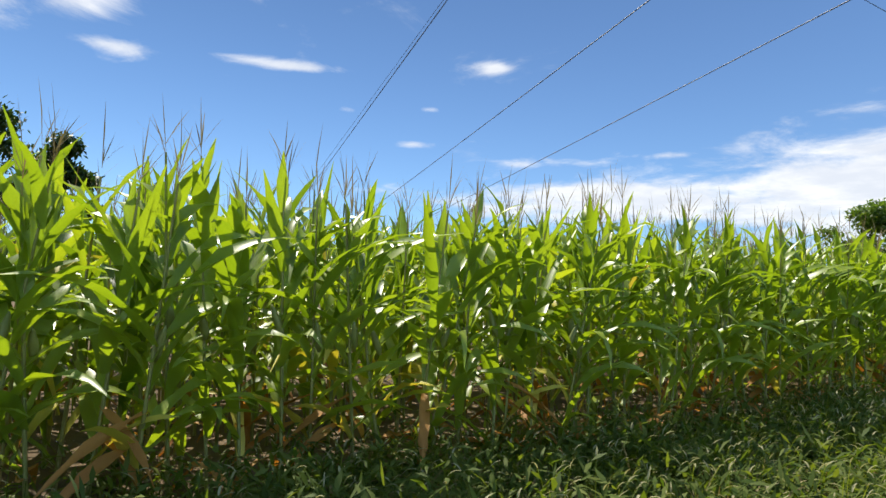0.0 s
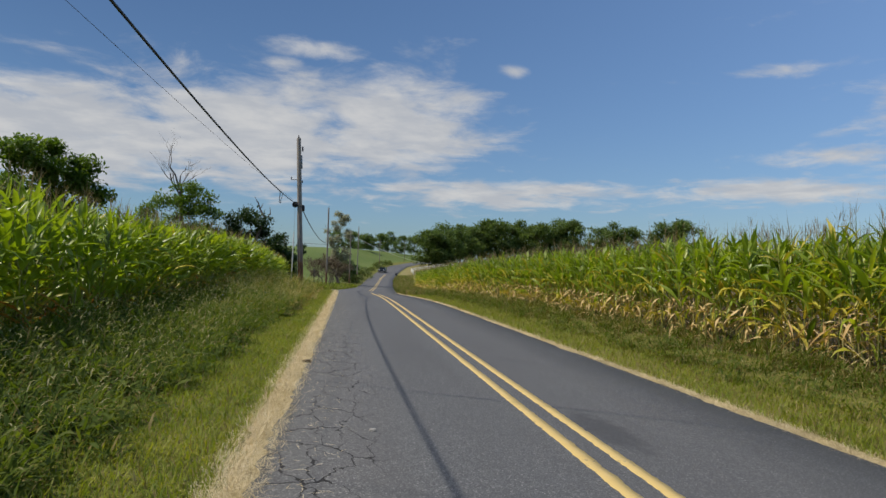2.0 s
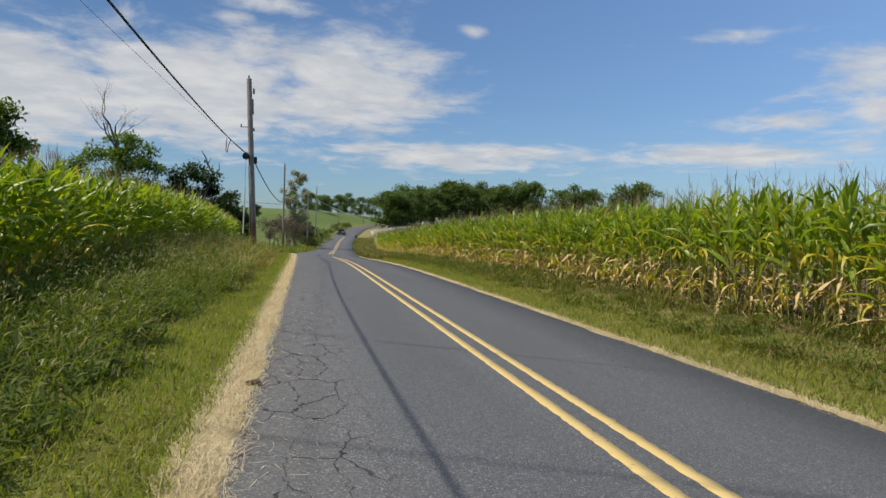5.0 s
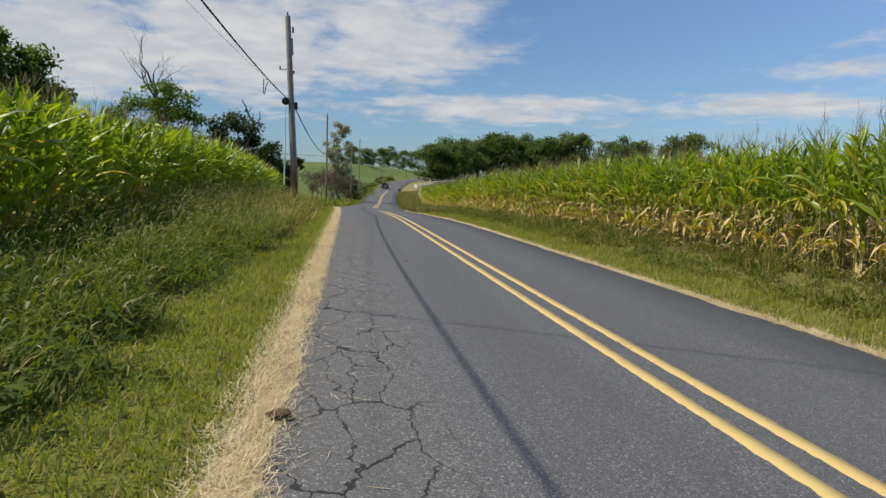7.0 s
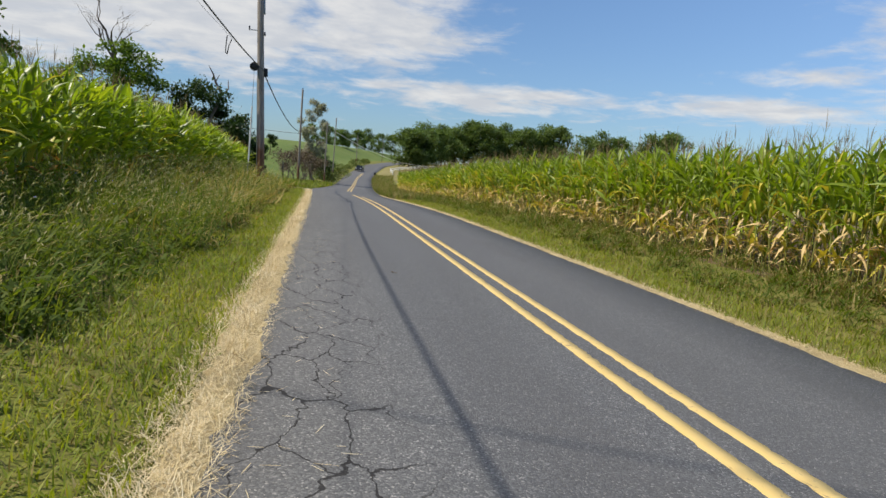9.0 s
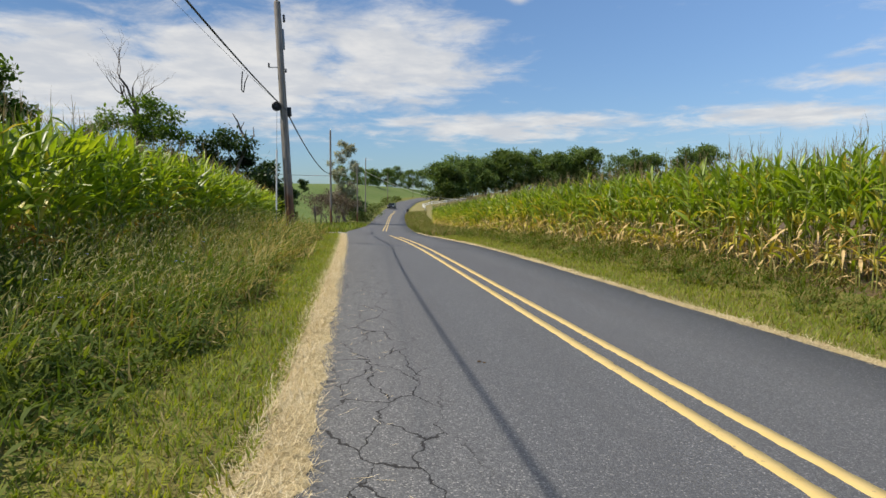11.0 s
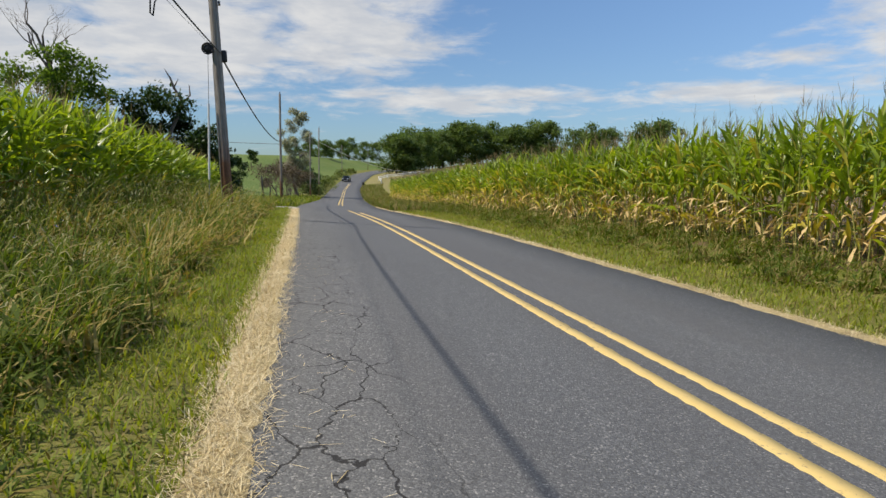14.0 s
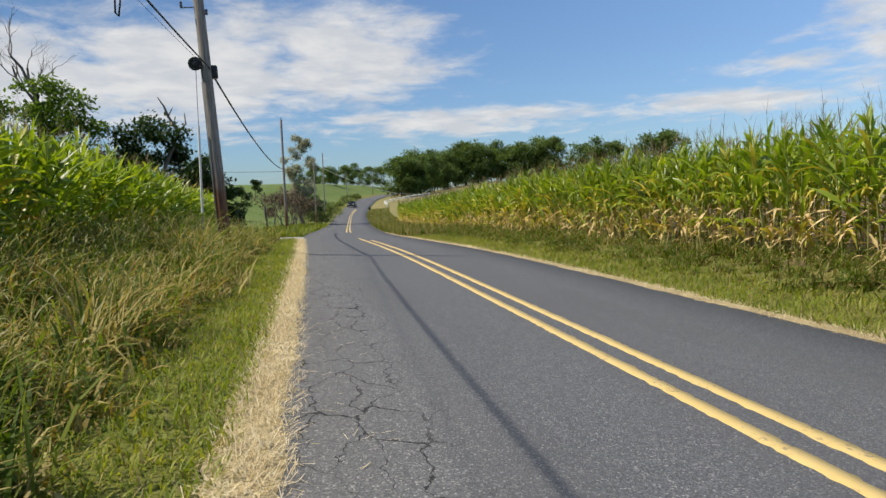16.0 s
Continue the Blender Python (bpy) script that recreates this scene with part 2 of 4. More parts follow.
def asphalt():
    m, n = material("asphalt")
    c = coords(n)
    s = n.node("ShaderNodeSeparateXYZ")
    n.put(s.inputs[0], c)
    stone = n.node("ShaderNodeTexVoronoi")
    stone.inputs["Scale"].default_value = 105
    n.put(stone.inputs[0], c)
    chips = n.node("ShaderNodeSeparateColor")
    n.put(chips.inputs[0], stone.outputs["Color"])
    col = n.ramp(chips.outputs[0], [(0.0, (0.064, 0.066, 0.069)), (0.6, (0.103, 0.106, 0.110)), (0.93, (0.150, 0.152, 0.153)), (1.0, (0.29, 0.285, 0.275))])
    mp = n.node("ShaderNodeMapping")
    mp.inputs["Scale"].default_value = (1.0, 0.09, 1.0)
    n.put(mp.inputs[0], c)
    lanes = n.noise(mp.outputs[0], 1.1, 4, 0.6)
    col = n.mix(n.math("MULTIPLY", n.step(lanes, 0.38, 0.68), 0.38), col, (0.082, 0.081, 0.082))
    blot = n.noise(c, 0.55, 5, 0.65, 0.6)
    col = n.mix(n.math("MULTIPLY", n.step(blot, 0.66, 0.78), 0.5), col, (0.07, 0.07, 0.072))
    # an oily stain on the far lane
    ex = n.math("POWER", n.math("DIVIDE", n.math("SUBTRACT", s.outputs[0], 3.38), 0.36), 2.0)
    ey = n.math("POWER", n.math("DIVIDE", n.math("SUBTRACT", s.outputs[1], 8.98), 1.15), 2.0)
    spot = n.math("SUBTRACT", n.math("ADD", 1.0, n.math("MULTIPLY_ADD", n.noise(c, 5.0, 5, 0.7), 1.6, -0.8)), n.math("ADD", ex, ey))
    col = n.mix(n.math("MULTIPLY", n.step(spot, 0.1, 0.9), 0.6), col, (0.045, 0.046, 0.05))
    # cracks near the left edge: long ones along the road and a web between them
    warp = n.node("ShaderNodeTexNoise")
    warp.inputs["Scale"].default_value, warp.inputs["Detail"].default_value = 2.2, 2
    n.put(warp.inputs["Vector"], c)
    off = n.node("ShaderNodeVectorMath", operation="MULTIPLY_ADD")
    n.put(off.inputs[0], warp.outputs["Color"])
    off.inputs[1].default_value = (0.36, 0.36, 0.0)
    n.put(off.inputs[2], c)
    fray = n.node("ShaderNodeTexNoise")
    fray.inputs["Scale"].default_value, fray.inputs["Detail"].default_value = 13.0, 3
    n.put(fray.inputs["Vector"], c)
    off2 = n.node("ShaderNodeVectorMath", operation="MULTIPLY_ADD")
    n.put(off2.inputs[0], fray.outputs["Color"])
    off2.inputs[1].default_value = (0.10, 0.10, 0.0)
    n.put(off2.inputs[2], off.outputs[0])
    mp2 = n.node("ShaderNodeMapping")
    mp2.inputs["Scale"].default_value = (1.2, 0.52, 1.0)
    n.put(mp2.inputs[0], off2.outputs[0])
    web = n.node("ShaderNodeTexVoronoi", feature="DISTANCE_TO_EDGE")
    web.voronoi_dimensions = "2D"
    web.inputs["Scale"].default_value = 2.7
    n.put(web.inputs[0], mp2.outputs[0])
    gap = n.noise(c, 1.1, 3)
    wide = n.math("MULTIPLY_ADD", n.step(gap, 0.30, 0.62), 0.018, 0.003)
    line = n.math("LESS_THAN", web.outputs["Distance"], wide)
    near = n.math("MULTIPLY", n.step(s.outputs[0], 0.02, 0.10), n.math("SUBTRACT", 1.0, n.step(n.math("ADD", s.outputs[0], n.math("MULTIPLY_ADD", n.noise(c, 0.6, 2), 0.7, -0.35)), 0.75, 1.15)))
    crack = n.math("MULTIPLY", line, near)
    col = n.mix(n.math("MULTIPLY", crack, 0.9), col, (0.011, 0.010, 0.010))
    rise = n.math("SUBTRACT", n.math("MULTIPLY", stone.outputs["Distance"], -0.4), n.math("MULTIPLY", crack, 1.4))
    return finish(n, m, principled(n, col, 0.86, bump=rise, strength=0.7, distance=0.010, spec=0.35))


ASPHALT = asphalt()


def road_paint():
    m, n = material("yellow_road_paint")
    c = coords(n)
    wear = n.noise(c, 22, 6, 0.7)
    big = n.noise(c, 1.6, 4)
    worn = n.step(n.math("ADD", wear, n.math("MULTIPLY_ADD", big, 0.5, -0.25)), 0.60, 0.72)
    col = n.mix(n.noise(c, 5, 3), (0.53, 0.375, 0.12), (0.61, 0.455, 0.19))
    col = n.mix(n.math("MULTIPLY", worn, 0.8), col, (0.11, 0.10, 0.09))
    return finish(n, m, principled(n, col, 0.7, bump=wear, strength=0.3, distance=0.004))


YELLOW = road_paint()


def earth(name, a, b, c3, scale=3.0):
    m, n = material(name)
    c = coords(n)
    f = n.noise(c, scale, 8, 0.65)
    g = n.noise(c, scale * 14, 4, 0.6)
    h = n.noise(c, scale * 0.07, 4, 0.6)
    col = n.mix(n.step(f, 0.3, 0.7), a, b)
    col = n.mix(n.math("MULTIPLY", n.step(g, 0.45, 0.75), 0.5), col, c3)
    col = n.mix(n.math("MULTIPLY", n.step(h, 0.4, 0.65), 0.45), col, c3)
    return finish(n, m, principled(n, col, 0.95, bump=g, strength=0.6, distance=0.04, spec=0.15))


SOIL = earth("field_soil", (0.075, 0.055, 0.035), (0.13, 0.09, 0.052), (0.20, 0.14, 0.075))
TURF = earth("turf", (0.10, 0.115, 0.02), (0.16, 0.175, 0.035), (0.25, 0.20, 0.08))
PASTURE = earth("pasture", (0.09, 0.14, 0.035), (0.125, 0.175, 0.045), (0.17, 0.20, 0.065), 1.2)
THATCH = earth("straw_mat", (0.43, 0.335, 0.17), (0.66, 0.54, 0.31), (0.20, 0.15, 0.08), 22.0)
HAY = earth("mown_hay_field", (0.17, 0.155, 0.06), (0.25, 0.22, 0.09), (0.30, 0.25, 0.12), 1.5)
GRAVEL = earth("pale_gravel", (0.36, 0.34, 0.31), (0.50, 0.48, 0.44), (0.26, 0.25, 0.22), 9.0)

# ---- mesh helpers ----
RNG = np.random.default_rng(7)


def mesh_object(name, verts, faces, mats, idx=None, parent=None, label="", smooth=False):
    me = bpy.data.meshes.new(name)
    if isinstance(faces, np.ndarray):
        k = faces.shape[1]
        me.vertices.add(len(verts))
        me.vertices.foreach_set("co", np.asarray(verts, np.float32).ravel())
        me.loops.add(faces.size)
        me.loops.foreach_set("vertex_index", faces.astype(np.int32).ravel())
        me.polygons.add(len(faces))
        me.polygons.foreach_set("loop_start", np.arange(0, faces.size, k, dtype=np.int32))
        me.update(calc_edges=True)
    else:
        me.from_pydata([tuple(v) for v in verts], [], faces)
    for m in mats if isinstance(mats, (list, tuple)) else [mats]:
        me.materials.append(m)
    if idx is not None:
        me.polygons.foreach_set("material_index", np.asarray(idx, np.int32))
    if smooth:
        me.polygons.foreach_set("use_smooth", np.ones(len(me.polygons), bool))
    me.validate()
    ob = new(name, me)
    if parent is not None:
        ob.parent = parent
    if label:
        ob["label"] = label
    return ob


def part(name, bm, mat, parent, label="", smooth=True):
    me = bpy.data.meshes.new(name)
    for f in bm.faces:
        f.smooth = smooth
    bm.to_mesh(me)
    bm.free()
    me.materials.append(mat)
    ob = new(name, me)
    ob.parent = parent
    if label:
        ob["label"] = label
    return ob


def empty(name, m=None):
    ob = new(name)
    ob.empty_display_size = 0.2
    if m is not None:
        ob.matrix_basis = m
    return ob


def join(chunks):
    """Several (verts, faces, idx) into one."""
    vs, fs, ids, o = [], [], [], 0
    for v, f, i in chunks:
        vs.append(v), fs.append(f + o), ids.append(i)
        o += len(v)
    return np.concatenate(vs), np.concatenate(fs), np.concatenate(ids)


def ribbons(base, azim, tilt, curl, length, width, segs=4, fold=0.0, mat=0, twist=None, power=1.3, tip=0.06, fat=0.35, wave=0.0):
    """Many bent blades at once. tilt: radians from upright at the foot; curl: radians added by the tip. Returns quads."""
    n = len(base)
    s = np.linspace(0, 1, segs + 1)
    ang = tilt[:, None] + curl[:, None] * (s[None, :] ** power)
    mid = (ang[:, 1:] + ang[:, :-1]) / 2
    step = (length / segs)[:, None]
    out = np.concatenate([np.zeros((n, 1)), np.cumsum(np.sin(mid) * step, 1)], 1)
    up = np.concatenate([np.zeros((n, 1)), np.cumsum(np.cos(mid) * step, 1)], 1)
    dirx, diry = np.sin(azim), np.cos(azim)
    centre = np.stack([base[:, 0:1] + out * dirx[:, None], base[:, 1:2] + out * diry[:, None], base[:, 2:3] + up], 2)
    prof = np.minimum(1.0, 0.45 + s / fat * 0.55) * np.clip((1 - s) / (1 - fat) * 1.35, tip, 1.0)
    half = width[:, None] * prof[None, :] / 2
    side = np.stack([diry, -dirx, np.zeros(n)], 1)
    norm = np.stack([-np.cos(ang) * dirx[:, None], -np.cos(ang) * diry[:, None], np.sin(ang)], 2)
    tw = np.zeros((n, segs + 1)) if twist is None else twist[:, None] * s[None, :]
    sd = side[:, None, :] * np.cos(tw)[..., None] + norm * np.sin(tw)[..., None]
    nm = norm * np.cos(tw)[..., None] - side[:, None, :] * np.sin(tw)[..., None]
    if wave:
        ph = RNG.uniform(0, 6.28, n)
        lift = wave * half * np.sin(s[None, :] * 13 + ph[:, None])
    else:
        lift = np.zeros_like(half)
    if fold:
        v = np.stack([centre - sd * half[..., None] + nm * (half * fold + lift)[..., None], centre,
                      centre + sd * half[..., None] + nm * (half * fold - lift)[..., None]], 2)
        k = 3
    else:
        v = np.stack([centre - sd * half[..., None], centre + sd * half[..., None]], 2)
        k = 2
    idx = np.arange(n * (segs + 1) * k).reshape(n, segs + 1, k)
    quads = [np.stack([idx[:, :-1, j], idx[:, :-1, j + 1], idx[:, 1:, j + 1], idx[:, 1:, j]], -1).reshape(-1, 4) for j in range(k - 1)]
    f = np.concatenate(quads)
    if np.isscalar(mat):
        ids = np.full(len(f), mat)
    else:
        ids = np.tile(np.repeat(np.asarray(mat), segs), k - 1)
    return v.reshape(-1, 3), f, ids


def prisms(base, top, r0, r1, mat=0, sides=4, bow=None):
    """Tapered stems from base to top."""
    n = len(base)
    a = np.arange(sides) / sides * 2 * np.pi
    ring = np.stack([np.cos(a), np.sin(a), np.zeros(sides)], 1)
    lv = [base[:, None, :] + ring[None] * r0[:, None, None]]
    if bow is not None:
        lv.append((base + (top - base) * 0.5 + bow)[:, None, :] + ring[None] * ((r0 + r1) / 2)[:, None, None])
    lv.append(top[:, None, :] + ring[None] * r1[:, None, None])
    v = np.stack(lv, 1)
    m = len(lv)
    idx = np.arange(n * m * sides).reshape(n, m, sides)
    nxt = np.roll(idx, -1, 2)
    f = np.stack([idx[:, :-1], nxt[:, :-1], nxt[:, 1:], idx[:, 1:]], -1).reshape(-1, 4)
    return v.reshape(-1, 3), f, np.full(len(f), mat)


def tube(points, radii, sides=7):
    """verts and quads of a tube along points."""
    pts = [Vector(p) for p in points]
    vs, fs = [], []
    for i, p in enumerate(pts):
        d = (pts[min(i + 1, len(pts) - 1)] - pts[max(i - 1, 0)]).normalized()
        a = d.orthogonal().normalized() if abs(d.z) > 0.9 else d.cross(Vector((0, 0, 1))).normalized()
        if abs(d.z) > 0.9:
            a = (Vector((1, 0, 0)) - d * d.x).normalized()
        b = d.cross(a)
        for j in range(sides):
            t = j / sides * 2 * math.pi
            vs.append(p + (a * math.cos(t) + b * math.sin(t)) * radii[i])
    for i in range(len(pts) - 1):
        for j in range(sides):
            k = (j + 1) % sides
            fs.append((i * sides + j, i * sides + k, (i + 1) * sides + k, (i + 1) * sides + j))
    return np.array([tuple(v) for v in vs]), np.array(fs)


def wire(name, a, b, sag, r, mat, n=24, sides=6):
    a, b = Vector(a), Vector(b)
    pts = [a.lerp(b, i / n) - Vector((0, 0, sag * 4 * (i / n) * (1 - i / n))) for i in range(n + 1)]
    v, f = tube(pts, [r] * (n + 1), sides)
    return mesh_object(name, v, f, mat, smooth=True)


def lathe(bm, profile, sides=12, at=(0, 0, 0)):
    """A turned shape: (radius, height) pairs round the upright axis."""
    rings = []
    for r, z in profile:
        rings.append([bm.verts.new((at[0] + r * math.cos(i / sides * 6.28318), at[1] + r * math.sin(i / sides * 6.28318), at[2] + z)) for i in range(sides)])
    for lo, hi in zip(rings, rings[1:]):
        for i in range(sides):
            bm.faces.new((lo[i], lo[(i + 1) % sides], hi[(i + 1) % sides], hi[i]))
    bm.faces.new(rings[-1])
    bm.faces.new(rings[0][::-1])
    return bm


def box(bm, size, at, bevel=0.01):
    r = bmesh.ops.create_cube(bm, size=1.0)
    bmesh.ops.scale(bm, vec=size, verts=r["verts"])
    bmesh.ops.translate(bm, vec=at, verts=r["verts"])
    if bevel:
        edges = list({e for v in r["verts"] for e in v.link_edges})
        bmesh.ops.bevel(bm, geom=edges, offset=bevel, segments=2, affect="EDGES", profile=0.6)
    return bm


# ---- the lie of the land ----
ROAD_Y = np.array([-3000, 40, 52, 65, 80, 110, 130, 150, 180, 210, 260, 330, 420, 3000.0])
ROAD_Z = np.array([0, 0, -0.2, -0.55, -0.95, -1.5, -1.3, -0.75, 0.9, 2.7, 4.7, 6.5, 7.0, 7.0])
ROAD_X = np.array([0, 0, -0.25, -0.1, 0.55, 2.3, 3.6, 5.0, 8.6, 13.5, 25.0, 47.0, 80.0, 600.0])
WIDTH, TILT = 5.9, 0.061


def smooth_table(ys, vs):
    fine = np.concatenate([[-3000.0], np.arange(-60, 460, 2.0), [3000.0]])
    v = np.interp(fine, ys, vs)
    for _ in range(12):
        v[2:-2] = (v[1:-3] + 2 * v[2:-2] + v[3:-1]) / 4
    return lambda y: np.interp(y, fine, v)


road_z, road_x = smooth_table(ROAD_Y, ROAD_Z), smooth_table(ROAD_Y, ROAD_X)


def ease(v, lo, hi):
    q = np.clip((v - lo) / (hi - lo), 0, 1)
    return q * q * (3 - 2 * q)


def ground(x, y):
    """Height of the land at x, y."""
    x, y = np.asarray(x, float), np.asarray(y, float)
    s = x - road_x(y)
    left, right = np.maximum(-s, 0), np.maximum(s - WIDTH, 0)
    fall = 1 - 0.75 * ease(y, 34, 58)
    zl = np.interp(left, [0, 1.15, 1.6, 3.0, 4.5, 8, 20, 60, 3000], [0, 0.03, 0.04, 0.38, 0.52, 0.62, 1.3, 2.4, 14])
    bank = 0.08 + 0.42 * ease(y, 2, 14) + 0.5 * ease(y, 14, 32)
    zl = zl * np.where(left > 1.2, fall * np.where(left < 60, bank, 1), 1) + 4.7 * ease(y, 78, 190) * ease(left, 3, 26) * (1 - 0.5 * ease(y, 230, 500))
    zr = np.interp(right, [0, 0.5, 2, 3.6, 8, 60, 3000], [0, 0, 0.05, 0.20, 0.25, 0.9, 14])
    zr = zr + 3.2 * ease(y, 120, 230) * ease(right, 4, 40)
    return road_z(y) - TILT * np.clip(s, 0, WIDTH) * (1 - 0.7 * ease(y, 60, 120)) + np.where(s < 0, zl, zr)


def sheet(name, s_lines, y_lines, lift, mats, zone=None, rough=0.0):
    """A strip of land along the road, on lines s across and y along."""
    S, Y = np.meshgrid(np.array(s_lines, float), np.array(y_lines, float), indexing="ij")
    X = S + road_x(Y)
    Z = ground(X, Y) + lift
    if rough:
        Z = Z + RNG.normal(0, rough, Z.shape)
    v = np.stack([X, Y, Z], 2).reshape(-1, 3)
    i = np.arange(len(v)).reshape(S.shape)
    f = np.stack([i[:-1, :-1], i[1:, :-1], i[1:, 1:], i[:-1, 1:]], -1).reshape(-1, 4)
    ids = None
    if zone is not None:
        c = v[f].mean(1)
        ids = zone(c[:, 0] - road_x(c[:, 1]), c[:, 1])
    return mesh_object(name, v, f, mats, ids, smooth=True)


far = [-3000, -2000, -1200, -700, -400, -250, -150]
y_all = far + list(np.arange(-100, -10, 10)) + list(np.arange(-10, 70, 1.0)) + list(np.arange(70, 260, 5.0)) + list(np.arange(260, 460, 20)) + [520, 650, 900, 1300, 2000, 3000]
s_all = far + list(np.arange(-100, -20, 8)) + list(np.arange(-20, -6, 1.5)) + list(np.arange(-6, 0, 0.4)) + [0.05, 0.3, 5.6, 5.85] + list(np.arange(6.0, 11, 0.4)) + list(np.arange(11, 20, 1.5)) + list(np.arange(20, 110, 8)) + [150, 250, 400, 700, 1200, 2000, 3000]


def zones(s, y):
    corn_l = (s < -4.2) & (s > -90) & (y < 57)
    corn_r = (s > 9.2) & (y < 112) & (s < 140)
    field = (y > 57) & (s < -4)
    hay = (y > 100) & (s > 6.4) & ~corn_r
    return np.where(corn_l | corn_r, 1, np.where(hay, 3, np.where(field | (np.abs(s) > 90), 2, 0)))


def ground_sheet():
    ob = sheet("ground", s_all, y_all, 0.0, [TURF, SOIL, PASTURE, HAY], zones)
    me = ob.data
    co = np.empty(len(me.vertices) * 3, np.float32)
    me.vertices.foreach_get("co", co)
    co = co.reshape(-1, 3)
    s = co[:, 0] - road_x(co[:, 1])
    co[:, 2] -= np.where((s > 0.02) & (s < WIDTH - 0.02), 0.12, 0.0)
    me.vertices.foreach_set("co", co.ravel())
    return tagged(ob, "grassy verges, field soil and green pasture along the road", "ground", kind="structure")


ground_sheet()
road = sheet("road", [-0.04, 0.0, 1.45, 2.95, 4.4, 5.9, 5.94], list(np.arange(-60, 70, 1.0)) + list(np.arange(70, 440, 4.0)), 0.012, ASPHALT)
tagged(road, "grey asphalt country road with cracked edge", "road", kind="structure")
me = road.data
for v in me.vertices:
    s = v.co.x - float(road_x(v.co.y))
    if s < -0.02 or s > 5.92:
        v.co.z -= 0.10


def line_strip(s0, y0, y1, width=0.135):
    ys = np.arange(y0, y1, 0.06 if y1 < 70 else 1.0)
    e0 = s0 - width / 2 + RNG.normal(0, 0.006, len(ys))
    e1 = s0 + width / 2 + RNG.normal(0, 0.006, len(ys))
    xs = road_x(ys)
    rows = []
    for e, dz in ((e0 - 0.002, 0.008), (e0, 0.0165), (e1, 0.0165), (e1 + 0.002, 0.008)):
        rows.append(np.stack([xs + e, ys, ground(xs + e, ys) + dz], 1))
    v = np.stack(rows, 1)
    i = np.arange(v.shape[0] * 4).reshape(-1, 4)
    f = np.concatenate([np.stack([i[:-1, j], i[:-1, j + 1], i[1:, j + 1], i[1:, j]], -1) for j in range(3)])
    return mesh_object("road_line", v.reshape(-1, 3), f, YELLOW, parent=road, label="worn yellow centre line")


for s0, y0, y1 in ((2.72, -40, 54), (3.07, -40, 51), (2.70, 74, 170), (3.02, 74, 170)):
    line_strip(s0, y0, y1)
drive = sheet("driveway", [-9, -7, -5, -3.5, -2, -1, -0.3, 0.06], [50.2, 50.8, 52, 53, 53.8, 54.4], 0.03, GRAVEL, rough=0.008)
tagged(drive, "pale gravel field entrance beside the road", "driveway", kind="structure")

# ---- corn ----


